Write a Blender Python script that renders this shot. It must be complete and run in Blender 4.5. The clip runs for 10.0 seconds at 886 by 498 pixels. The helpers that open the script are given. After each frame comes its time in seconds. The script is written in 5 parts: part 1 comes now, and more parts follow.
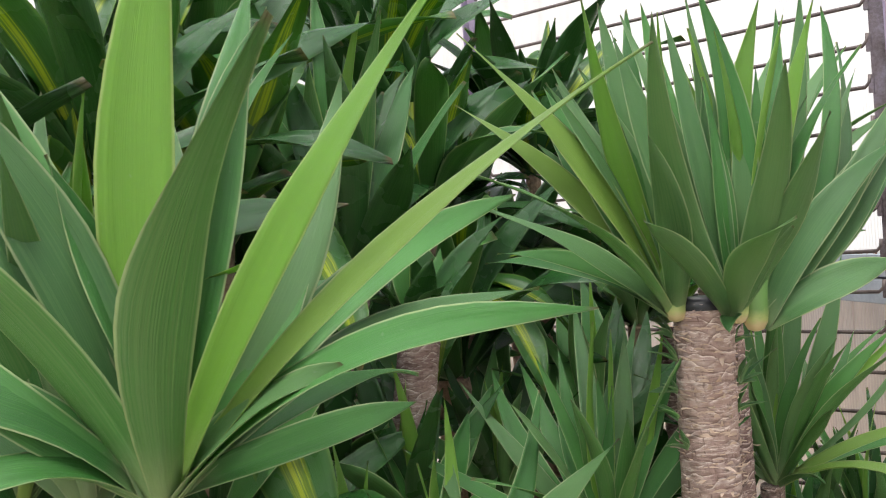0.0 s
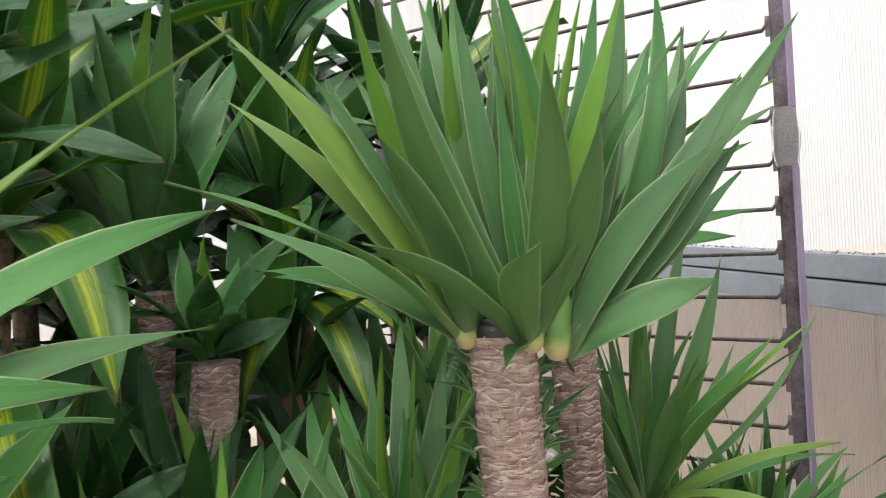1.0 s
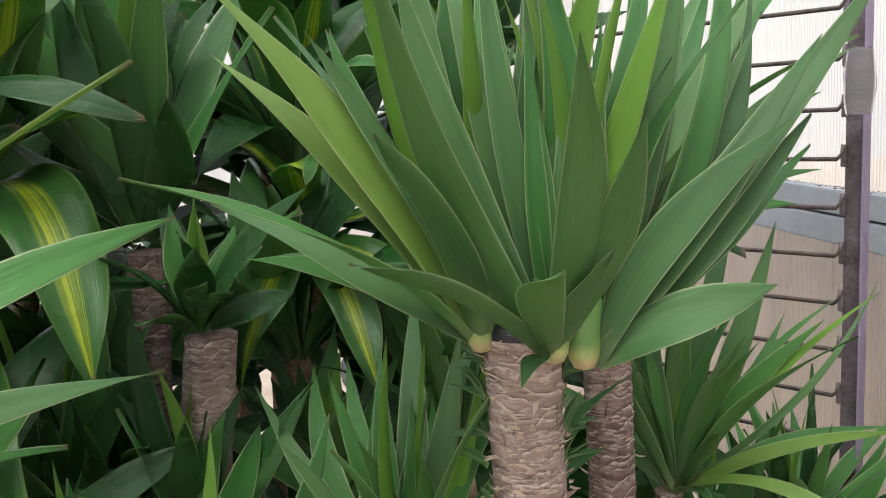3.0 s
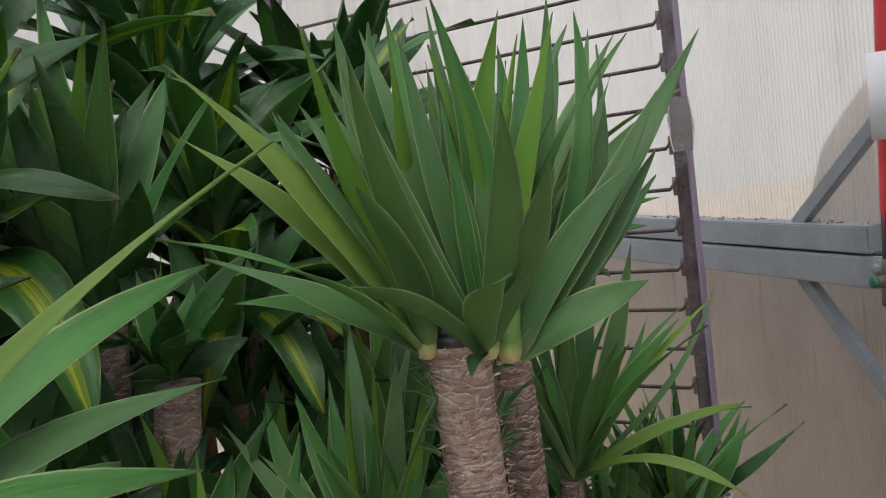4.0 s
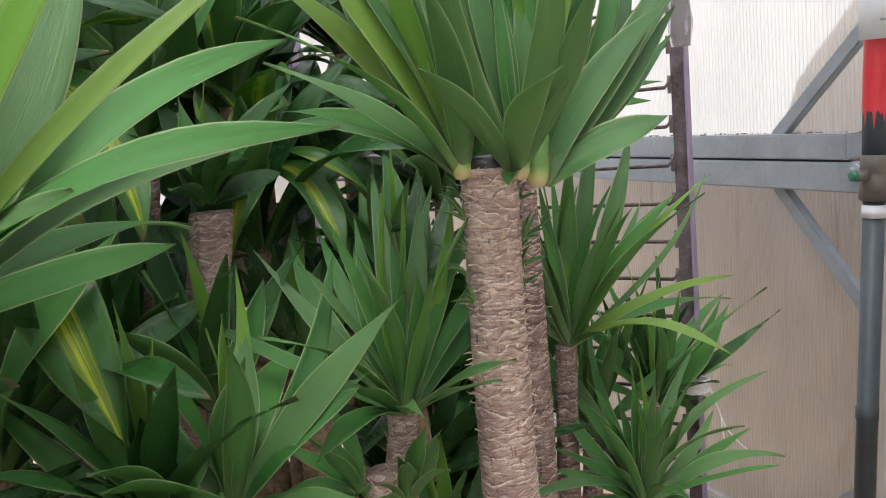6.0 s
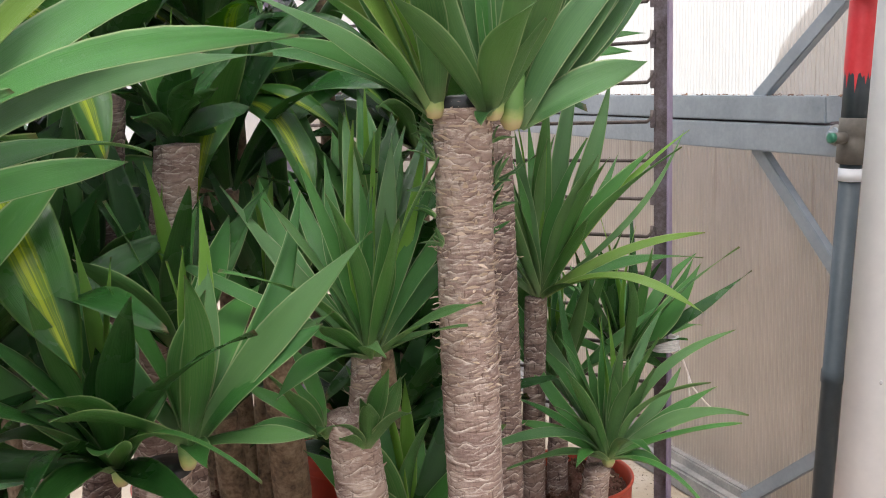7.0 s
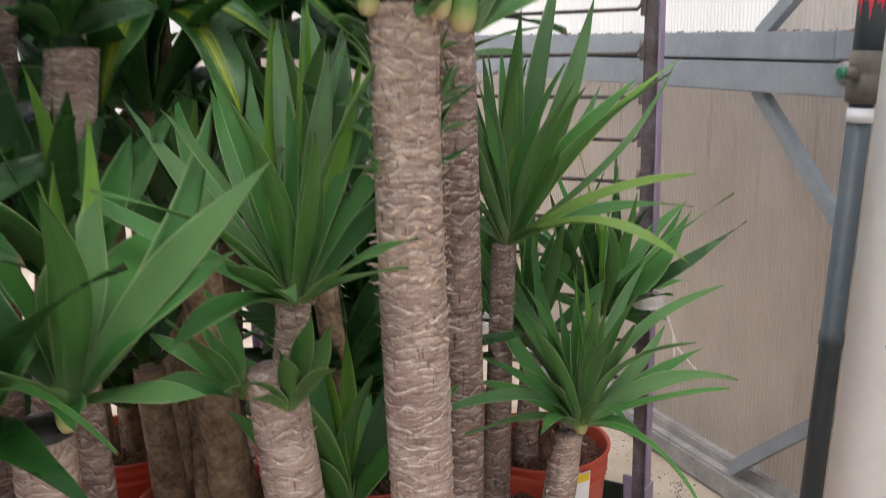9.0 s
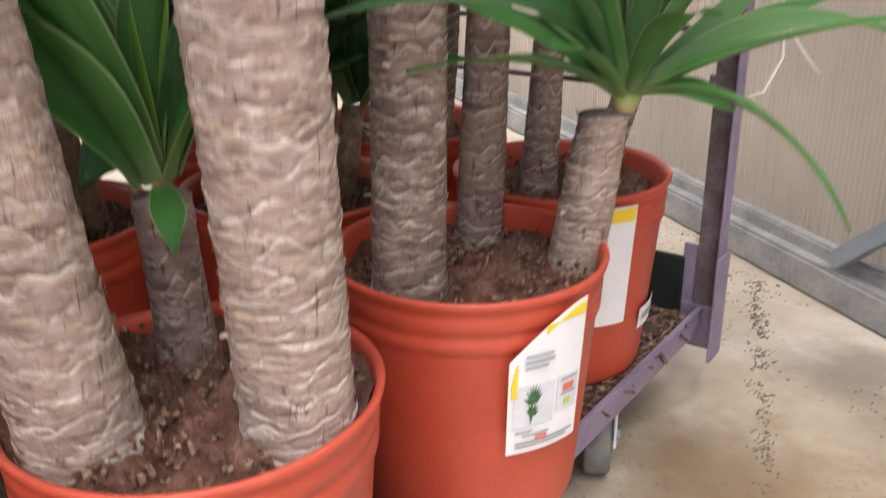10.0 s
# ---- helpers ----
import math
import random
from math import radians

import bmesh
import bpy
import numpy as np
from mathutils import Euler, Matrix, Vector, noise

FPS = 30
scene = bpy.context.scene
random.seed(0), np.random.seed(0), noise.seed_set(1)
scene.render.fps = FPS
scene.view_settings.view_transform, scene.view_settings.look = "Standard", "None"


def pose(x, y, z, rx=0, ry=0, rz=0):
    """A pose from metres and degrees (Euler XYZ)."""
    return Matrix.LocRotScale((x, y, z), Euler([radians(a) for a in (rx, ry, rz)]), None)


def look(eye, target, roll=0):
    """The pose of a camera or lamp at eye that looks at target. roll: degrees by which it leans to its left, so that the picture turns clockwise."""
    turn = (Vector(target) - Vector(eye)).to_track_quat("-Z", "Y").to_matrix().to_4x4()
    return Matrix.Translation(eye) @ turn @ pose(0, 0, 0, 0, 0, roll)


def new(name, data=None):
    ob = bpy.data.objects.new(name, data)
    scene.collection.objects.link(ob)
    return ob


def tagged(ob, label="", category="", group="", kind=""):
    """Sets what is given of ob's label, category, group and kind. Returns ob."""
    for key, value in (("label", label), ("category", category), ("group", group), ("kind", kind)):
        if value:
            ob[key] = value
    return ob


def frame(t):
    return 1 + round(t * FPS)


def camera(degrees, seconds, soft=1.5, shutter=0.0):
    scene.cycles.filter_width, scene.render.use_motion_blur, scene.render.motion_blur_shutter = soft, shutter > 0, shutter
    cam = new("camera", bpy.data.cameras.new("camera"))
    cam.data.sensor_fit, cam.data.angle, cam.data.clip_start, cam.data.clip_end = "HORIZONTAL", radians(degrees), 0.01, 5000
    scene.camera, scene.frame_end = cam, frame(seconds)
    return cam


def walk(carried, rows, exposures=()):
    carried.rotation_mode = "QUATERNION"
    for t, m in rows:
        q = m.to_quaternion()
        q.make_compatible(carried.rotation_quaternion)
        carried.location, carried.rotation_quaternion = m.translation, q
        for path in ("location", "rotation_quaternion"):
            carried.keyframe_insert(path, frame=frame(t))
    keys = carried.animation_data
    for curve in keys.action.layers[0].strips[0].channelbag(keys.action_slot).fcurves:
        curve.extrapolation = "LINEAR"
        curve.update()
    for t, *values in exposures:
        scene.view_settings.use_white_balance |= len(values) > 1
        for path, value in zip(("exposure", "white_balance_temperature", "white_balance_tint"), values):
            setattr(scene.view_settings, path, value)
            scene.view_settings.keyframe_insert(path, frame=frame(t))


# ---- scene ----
# ---- camera ----
cam = camera(51.8, 10.0, soft=1.0, shutter=0.18)
ROWS = [
    (0, 0.023, 0.004, 1.185, -0.06, -1.31, 4.57),
    (0.5, 0.101, 0.037, 1.193, -0.36, -2.58, 3.57),
    (1, 0.250, 0.134, 1.198, -0.32, -2.56, 4.27),
    (1.5, 0.286, 0.212, 1.148, 1.13, -6.52, 3.31),
    (2, 0.298, 0.270, 1.146, 2.85, -10.12, 2.58),
    (2.5, 0.284, 0.307, 1.248, 2.68, -9.82, 2.52),
    (2.7, 0.280, 0.296, 1.265, 2.61, -9.52, 2.69),
    (3.8, 0.223, 0.102, 1.272, -3.60, -6.51, 5.38),
    (4, 0.181, 0.070, 1.269, -7.92, -5.83, 7.30),
    (4.5, 0.100, 0.022, 1.227, -10.31, -6.50, 7.31),
    (5, 0.069, 0.009, 1.194, -10.52, -6.63, 6.92),
    (5.5, 0.066, -0.002, 1.160, -10.32, -7.14, 5.96),
    (7, 0.083, 0.016, 1.110, -11.38, -10.79, 2.46),
    (7.5, 0.082, 0.009, 1.107, -11.75, -11.76, 1.70),
    (8, 0.079, -0.003, 1.130, -11.84, -12.51, 1.16),
    (8.5, 0.093, 0.001, 1.190, -11.80, -12.29, 1.05),
    (8.7, 0.116, 0.036, 1.168, -11.72, -12.10, 1.43),
    (9, 0.167, 0.159, 1.048, -11.42, -13.34, 1.30),
    (9.2, 0.218, 0.276, 0.987, -10.92, -17.44, 0.84),
    (9.4, 0.285, 0.394, 0.944, -10.93, -19.36, 0.80),
    (9.6, 0.341, 0.477, 0.899, -9.31, -20.87, 0.57),
    (9.7, 0.350, 0.512, 0.842, -9.03, -21.03, 0.57),
    (9.8, 0.362, 0.538, 0.780, -8.17, -20.98, 1.11),
    (10, 0.348, 0.623, 0.638, -7.91, -21.50, 0.44),
]
walk(cam, [(t, pose(x, y, z, 90 + pitch, roll, yaw)) for t, x, y, z, yaw, pitch, roll in ROWS],
     exposures=[(0, 0.95), (1.0, 0.86), (1.5, 1.13), (2.0, 1.38), (2.5, 0.97), (3.8, 0.22), (4.0, 0.02), (4.5, 0.07), (5.0, 0.48), (5.5, 0.64), (7.0, 0.93), (7.5, 0.92), (8.0, 0.82), (8.5, 0.42), (9.0, 0.77), (9.5, 1.25), (9.8, 1.25), (10, 1.12)])

# ---- light: soft daylight through a translucent greenhouse ----
world = bpy.data.worlds.new("sky")
scene.world = world
world.use_nodes = True
wn = world.node_tree
sky = wn.nodes.new("ShaderNodeTexSky")
sky.sky_type, sky.sun_disc = "NISHITA", False
sky.sun_elevation, sky.sun_rotation = radians(66), radians(-160)
sky.air_density, sky.dust_density = 1.0, 4.0
wn.links.new(sky.outputs[0], wn.nodes["Background"].inputs[0])
wn.nodes["Background"].inputs[1].default_value = 0.15
sun = new("sun", bpy.data.lights.new("sun", "SUN"))
sun.data.energy, sun.data.angle, sun.data.color = 3.8, radians(35), (1.0, 0.98, 0.96)
sun.matrix_world = look((-0.35, -0.7, 5.0), (0.3, 1.1, 0.5))


# ---- materials ----
def ramp(nt, fac, stops):
    n = nt.nodes.new("ShaderNodeValToRGB")
    el = n.color_ramp.elements
    while len(el) < len(stops):
        el.new(0.5)
    for e, (p, c) in zip(el, stops):
        e.position, e.color = p, (*c, 1)
    nt.links.new(fac, n.inputs[0])
    return n.outputs[0]


def math_node(nt, op, a, b=None):
    n = nt.nodes.new("ShaderNodeMath")
    n.operation = op
    for k, v in ((0, a), (1, b)):
        if v is None:
            continue
        if isinstance(v, (int, float)):
            n.inputs[k].default_value = v
        else:
            nt.links.new(v, n.inputs[k])
    return n.outputs[0]


def mix_color(nt, fac, a, b):
    n = nt.nodes.new("ShaderNodeMix")
    n.data_type = "RGBA"
    for k, v in ((0, fac), (6, a), (7, b)):
        if isinstance(v, tuple):
            n.inputs[k].default_value = (*v, 1)
        elif isinstance(v, (int, float)):
            n.inputs[k].default_value = v
        else:
            nt.links.new(v, n.inputs[k])
    return n.outputs[2]


def noise_node(nt, vec, scale, detail=3, rough=0.55, distort=0.0):
    n = nt.nodes.new("ShaderNodeTexNoise")
    n.inputs["Scale"].default_value, n.inputs["Detail"].default_value = scale, detail
    n.inputs["Roughness"].default_value, n.inputs["Distortion"].default_value = rough, distort
    if vec is not None:
        nt.links.new(vec, n.inputs["Vector"])
    return n.outputs[0]


def mapped(nt, vec, scale):
    n = nt.nodes.new("ShaderNodeMapping")
    n.inputs["Scale"].default_value = scale
    nt.links.new(vec, n.inputs["Vector"])
    return n.outputs[0]


def bump(nt, height, strength, distance=0.002):
    n = nt.nodes.new("ShaderNodeBump")
    n.inputs["Strength"].default_value, n.inputs["Distance"].default_value = strength, distance
    nt.links.new(height, n.inputs["Height"])
    return n.outputs[0]


def blank(name):
    m = bpy.data.materials.new(name)
    m.use_nodes = True
    nt = m.node_tree
    return m, nt, nt.nodes["Principled BSDF"], nt.nodes.new("ShaderNodeTexCoord")


def rough_paint(name, colors, rough=0.6, metal=0.0, scale=6.0, fine=60.0, relief=0.2, distance=0.002, spec=0.5):
    """Colour in two scales of noise with fine relief."""
    m, nt, p, tc = blank(name)
    big = noise_node(nt, tc.outputs["Object"], scale, 4)
    small = noise_node(nt, tc.outputs["Object"], fine, 4, 0.65)
    f = math_node(nt, "ADD", math_node(nt, "MULTIPLY", big, 0.65), math_node(nt, "MULTIPLY", small, 0.35))
    n = len(colors)
    nt.links.new(ramp(nt, f, [(0.32 + 0.36 * k / max(n - 1, 1), c) for k, c in enumerate(colors)]), p.inputs["Base Color"])
    nt.links.new(bump(nt, small, relief, distance), p.inputs["Normal"])
    nt.links.new(math_node(nt, "ADD", math_node(nt, "MULTIPLY", big, 0.25), rough - 0.12), p.inputs["Roughness"])
    p.inputs["Metallic"].default_value = metal
    p.inputs["Specular IOR Level"].default_value = spec
    return m


def leaf_material(name, dark, light, edge, glow, rough=0.38, thin=0.28, stripe=None, bloom=1.0):
    """A leaf by its own length and breadth: veins, pale margins, a colour of its own by chance; light shines through."""
    m, nt, p, tc = blank(name)
    uv = tc.outputs["UV"]
    sep = nt.nodes.new("ShaderNodeSeparateXYZ")
    nt.links.new(uv, sep.inputs[0])
    v = sep.outputs[1]
    # the blade's lower layer carries its breadth from 2 to 3
    under = math_node(nt, "GREATER_THAN", sep.outputs[0], 1.5)
    u = math_node(nt, "SUBTRACT", sep.outputs[0], math_node(nt, "MULTIPLY", under, 2.0))
    info = nt.nodes.new("ShaderNodeObjectInfo")
    across = math_node(nt, "ABSOLUTE", math_node(nt, "SUBTRACT", u, 0.5))
    veins = noise_node(nt, mapped(nt, uv, (70, 1.2, 1)), 1.0, 2)
    blot = noise_node(nt, mapped(nt, tc.outputs["Object"], (1, 1, 1)), 14.0, 3)
    own = math_node(nt, "ADD", math_node(nt, "MULTIPLY", info.outputs["Random"], 0.55), math_node(nt, "MULTIPLY", blot, 0.45))
    col = mix_color(nt, own, dark, light)
    vein = math_node(nt, "MULTIPLY", math_node(nt, "SUBTRACT", veins, 0.45), 2.6)
    col = mix_color(nt, math_node(nt, "MAXIMUM", vein, 0.0), col, light)
    # waxy grey-green bloom and paler streaks on the underside
    streak = ramp(nt, noise_node(nt, mapped(nt, uv, (34, 0.7, 1)), 1.0, 2), [(0.40, (0.04, 0.04, 0.04)), (0.62, (0.50, 0.50, 0.50))])
    col = mix_color(nt, math_node(nt, "MULTIPLY", math_node(nt, "MULTIPLY", under, streak), bloom), col, (0.17, 0.31, 0.10))
    if stripe:
        wob = math_node(nt, "MULTIPLY", noise_node(nt, mapped(nt, uv, (3, 2, 1)), 1.0, 2), 0.10)
        band = ramp(nt, math_node(nt, "ADD", across, wob), [(0.16, (1, 1, 1)), (0.22, (0, 0, 0))])
        lines = noise_node(nt, mapped(nt, uv, (26, 0.5, 1)), 1.0, 1)
        lines = ramp(nt, lines, [(0.38, (0, 0, 0)), (0.52, (1, 1, 1))])
        b = math_node(nt, "MULTIPLY", band, math_node(nt, "ADD", math_node(nt, "MULTIPLY", lines, 0.75), 0.2))
        col = mix_color(nt, b, col, stripe)
    # yellow-green towards the sheath, a dry tip, a thin pale margin
    low = ramp(nt, v, [(0.0, (0.5, 0.5, 0.5)), (0.16, (0, 0, 0))])
    col = mix_color(nt, low, col, edge)
    tip = ramp(nt, v, [(0.975, (0, 0, 0)), (0.995, (0.8, 0.8, 0.8))])
    col = mix_color(nt, tip, col, (0.16, 0.11, 0.05))
    rim = ramp(nt, across, [(0.454, (0, 0, 0)), (0.476, (0.78, 0.78, 0.78))])
    col = mix_color(nt, rim, col, edge)
    dust = ramp(nt, noise_node(nt, tc.outputs["Object"], 160.0, 2), [(0.72, (0, 0, 0)), (0.78, (0.25, 0.25, 0.25))])
    col = mix_color(nt, dust, col, (0.35, 0.4, 0.3))
    nt.links.new(col, p.inputs["Base Color"])
    nt.links.new(bump(nt, veins, 0.75, 0.0012), p.inputs["Normal"])
    nt.links.new(math_node(nt, "ADD", math_node(nt, "MULTIPLY", blot, 0.3), rough - 0.19), p.inputs["Roughness"])
    p.inputs["Specular IOR Level"].default_value = 0.55
    tr = nt.nodes.new("ShaderNodeBsdfTranslucent")
    nt.links.new(mix_color(nt, 0.6, col, glow), tr.inputs[0])
    mix = nt.nodes.new("ShaderNodeMixShader")
    mix.inputs[0].default_value = thin
    nt.links.new(p.outputs[0], mix.inputs[1])
    nt.links.new(tr.outputs[0], mix.inputs[2])
    nt.links.new(mix.outputs[0], nt.nodes["Material Output"].inputs[0])
    return m


def cane_material(name, base, pale, dark):
    """Bark in leaf-scar rings; the mesh's second coordinate counts the rings."""
    m, nt, p, tc = blank(name)
    sep = nt.nodes.new("ShaderNodeSeparateXYZ")
    nt.links.new(tc.outputs["UV"], sep.inputs[0])
    ob = tc.outputs["Object"]
    fine = noise_node(nt, mapped(nt, ob, (1, 1, 0.4)), 170.0, 4, 0.7)
    big = noise_node(nt, ob, 13.0, 4, 0.6)
    mid = noise_node(nt, mapped(nt, ob, (1, 1, 1.6)), 42.0, 3, 0.6)
    col = mix_color(nt, ramp(nt, big, [(0.34, (0, 0, 0)), (0.66, (1, 1, 1))]), base, tuple(c * k for c, k in zip(base, (0.62, 0.57, 0.60))))
    col = mix_color(nt, ramp(nt, mid, [(0.50, (0, 0, 0)), (0.70, (0.55, 0.55, 0.55))]), col, tuple(0.5 * (x + y) for x, y in zip(base, pale)))
    for k, (out, sc) in enumerate(((sep.outputs[1], 46.0), (sep.outputs[0], 52.0))):
        ph = math_node(nt, "FRACT", out)
        brk = noise_node(nt, mapped(nt, ob, (1, 1, 1.3 + 0.4 * k)), sc, 3)
        ridge = ramp(nt, ph, [(0.72, (0, 0, 0)), (0.88, (0.35, 0.35, 0.35)), (0.945, (1, 1, 1)), (0.985, (0.1, 0.1, 0.1))])
        col = mix_color(nt, math_node(nt, "MULTIPLY", ridge, ramp(nt, brk, [(0.44, (0, 0, 0)), (0.60, (0.95, 0.95, 0.95))])), col, pale)
        groove = ramp(nt, ph, [(0.0, (0.8, 0.8, 0.8)), (0.05, (0.45, 0.45, 0.45)), (0.22, (0, 0, 0))])
        col = mix_color(nt, math_node(nt, "MULTIPLY", groove, ramp(nt, brk, [(0.34, (0, 0, 0)), (0.58, (0.85, 0.85, 0.85))])), col, dark)
    cracks = noise_node(nt, mapped(nt, ob, (1, 1, 0.14)), 210.0, 2, 0.5)
    col = mix_color(nt, ramp(nt, cracks, [(0.29, (0.7, 0.7, 0.7)), (0.36, (0, 0, 0))]), col, dark)
    grit = ramp(nt, fine, [(0.30, (0.5, 0.5, 0.5)), (0.44, (0, 0, 0))])
    col = mix_color(nt, grit, col, dark)
    # short crescents where leaves sat, and upright fibre
    arcs = noise_node(nt, mapped(nt, ob, (0.32, 0.32, 1.9)), 95.0, 3, 0.6, 0.8)
    col = mix_color(nt, ramp(nt, arcs, [(0.585, (0, 0, 0)), (0.625, (0.55, 0.55, 0.55)), (0.66, (0, 0, 0))]), col, pale)
    col = mix_color(nt, ramp(nt, arcs, [(0.36, (0.55, 0.55, 0.55)), (0.42, (0, 0, 0))]), col, dark)
    nt.links.new(col, p.inputs["Base Color"])
    relief = math_node(nt, "ADD", math_node(nt, "MULTIPLY", fine, 0.6), math_node(nt, "MULTIPLY", arcs, 0.9))
    nt.links.new(bump(nt, relief, 0.9, 0.004), p.inputs["Normal"])
    p.inputs["Roughness"].default_value, p.inputs["Specular IOR Level"].default_value = 0.85, 0.2
    return m


def sheet_material(name, clear, tint):
    """Translucent twin-wall plastic: part of the light goes straight through, part is scattered."""
    m, nt, p, tc = blank(name)
    p.inputs["Base Color"].default_value, p.inputs["Roughness"].default_value = (*tint, 1), 0.35
    dirt = noise_node(nt, mapped(nt, tc.outputs["Object"], (1, 1, 0.5)), 5.0, 5, 0.6)
    col = ramp(nt, dirt, [(0.3, tuple(0.8 * c for c in tint)), (0.6, tint)])
    runs = noise_node(nt, mapped(nt, tc.outputs["Object"], (1, 26, 2.2)), 1.0, 3, 0.6)
    run = ramp(nt, runs, [(0.63, (0, 0, 0)), (0.74, (0.5, 0.5, 0.5))])
    col = mix_color(nt, run, col, (0.42, 0.36, 0.30))
    nt.links.new(col, p.inputs["Base Color"])
    tr = nt.nodes.new("ShaderNodeBsdfTranslucent")
    nt.links.new(col, tr.inputs[0])
    tp = nt.nodes.new("ShaderNodeBsdfTransparent")
    tp.inputs[0].default_value = (*tint, 1)
    a, b = nt.nodes.new("ShaderNodeMixShader"), nt.nodes.new("ShaderNodeMixShader")
    a.inputs[0].default_value, b.inputs[0].default_value = 0.75, clear
    nt.links.new(p.outputs[0], a.inputs[1])
    nt.links.new(tr.outputs[0], a.inputs[2])
    nt.links.new(a.outputs[0], b.inputs[1])
    nt.links.new(tp.outputs[0], b.inputs[2])
    nt.links.new(b.outputs[0], nt.nodes["Material Output"].inputs[0])
    return m


LEAF = leaf_material("yucca_leaf", (0.028, 0.130, 0.033), (0.088, 0.275, 0.054), (0.42, 0.52, 0.25), (0.16, 0.40, 0.05))
LEAF_YOUNG = leaf_material("yucca_leaf_young", (0.11, 0.27, 0.040), (0.20, 0.40, 0.05), (0.45, 0.55, 0.20), (0.34, 0.66, 0.05), thin=0.42, bloom=0.3)
# grey-green leaf, its colour lightened to carry the bright crown's whitish sheen
LEAF_GREY_SHEEN = leaf_material("yucca_leaf_grey_sheen", (0.054, 0.165, 0.060), (0.150, 0.305, 0.102), (0.44, 0.53, 0.28), (0.20, 0.42, 0.10), thin=0.38)
LEAF_PALE = leaf_material("yucca_leaf_pale", (0.13, 0.26, 0.045), (0.22, 0.37, 0.07), (0.46, 0.52, 0.24), (0.34, 0.54, 0.08), thin=0.38, bloom=0.5)
# deep green leaf, darkened further so its colour holds the back rows' shade
LEAF_DEEP_SHADE = leaf_material("deep_leaf_with_shade", (0.010, 0.052, 0.012), (0.027, 0.110, 0.020), (0.07, 0.16, 0.045), (0.12, 0.36, 0.03), rough=0.3, thin=0.2, bloom=0.25)
LEAF_STRIPE = leaf_material("dracaena_striped_leaf", (0.022, 0.095, 0.022), (0.055, 0.170, 0.035), (0.14, 0.27, 0.06), (0.25, 0.5, 0.04), rough=0.3, thin=0.33, stripe=(0.42, 0.52, 0.03), bloom=0.2)
CANE = cane_material("yucca_bark", (0.42, 0.318, 0.268), (0.76, 0.68, 0.61), (0.12, 0.077, 0.061))
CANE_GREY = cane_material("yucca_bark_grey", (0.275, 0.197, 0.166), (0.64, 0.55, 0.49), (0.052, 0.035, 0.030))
BARK = rough_paint("dracaena_bark", [(0.09, 0.060, 0.038), (0.27, 0.19, 0.12), (0.46, 0.35, 0.24)], 0.85, scale=30, fine=120, relief=0.9, distance=0.005)
HUSK = rough_paint("husk_fibre", [(0.38, 0.28, 0.20), (0.62, 0.50, 0.40)], 0.9, scale=40)
BULB, _nt, _p, _tc = blank("leaf_sheath")
_sep = _nt.nodes.new("ShaderNodeSeparateXYZ")
_nt.links.new(_tc.outputs["Object"], _sep.inputs[0])
_h = math_node(_nt, "ADD", math_node(_nt, "MULTIPLY", _sep.outputs[2], 22.0), math_node(_nt, "MULTIPLY", noise_node(_nt, _tc.outputs["Object"], 120.0, 2), 0.25))
_nt.links.new(ramp(_nt, _h, [(0.0, (0.44, 0.37, 0.19)), (0.15, (0.34, 0.40, 0.14)), (0.42, (0.11, 0.23, 0.06))]), _p.inputs["Base Color"])
_p.inputs["Roughness"].default_value = 0.45
WAX = rough_paint("black_wax", [(0.008, 0.009, 0.010), (0.02, 0.022, 0.024)], 0.35, scale=30)
POT = rough_paint("terracotta_plastic", [(0.45, 0.060, 0.031), (0.56, 0.088, 0.048)], 0.42, scale=9, fine=80, relief=0.05)
POT_DARK = rough_paint("dark_plastic", [(0.012, 0.020, 0.016), (0.03, 0.04, 0.035)], 0.45, scale=9, relief=0.05)
SOIL = rough_paint("potting_soil", [(0.05, 0.021, 0.015), (0.16, 0.078, 0.058), (0.30, 0.17, 0.135)], 0.95, scale=35, fine=260, relief=1.0, distance=0.006, spec=0.1)
CHIP = rough_paint("bark_chips", [(0.05, 0.028, 0.02), (0.17, 0.10, 0.07), (0.42, 0.30, 0.23)], 0.95, scale=180, spec=0.1)
STEEL = rough_paint("galvanised_steel", [(0.19, 0.22, 0.245), (0.30, 0.335, 0.365)], 0.5, 0.15, scale=10, fine=90, relief=0.15)
STEEL_DIRTY = rough_paint("dusty_steel_sill", [(0.16, 0.16, 0.165), (0.36, 0.34, 0.32)], 0.75, 0.1, scale=14, fine=120, relief=0.4)
PURPLE = rough_paint("purple_paint", [(0.20, 0.16, 0.235), (0.34, 0.28, 0.39)], 0.5, scale=12, fine=110, relief=0.2)
RUST = rough_paint("rusty_paint", [(0.042, 0.030, 0.028), (0.090, 0.070, 0.072), (0.14, 0.115, 0.130), (0.20, 0.175, 0.22)], 0.65, scale=26, fine=200, relief=0.5)
ROD = rough_paint("dull_rod", [(0.07, 0.055, 0.05), (0.16, 0.13, 0.12)], 0.5, 0.4, scale=60)
DECK = rough_paint("deck_board", [(0.045, 0.03, 0.024), (0.12, 0.08, 0.06)], 0.9, scale=14, fine=160, relief=0.8)
DIRT = rough_paint("dark_dirt", [(0.12, 0.10, 0.082), (0.26, 0.215, 0.175)], 0.95, scale=300)
CONCRETE, _nt, _p, _tc = blank("concrete_floor")
_o = _tc.outputs["Object"]
_big, _mid, _fine = noise_node(_nt, _o, 2.6, 5, 0.6, 0.6), noise_node(_nt, _o, 11.0, 5, 0.65), noise_node(_nt, _o, 130.0, 3)
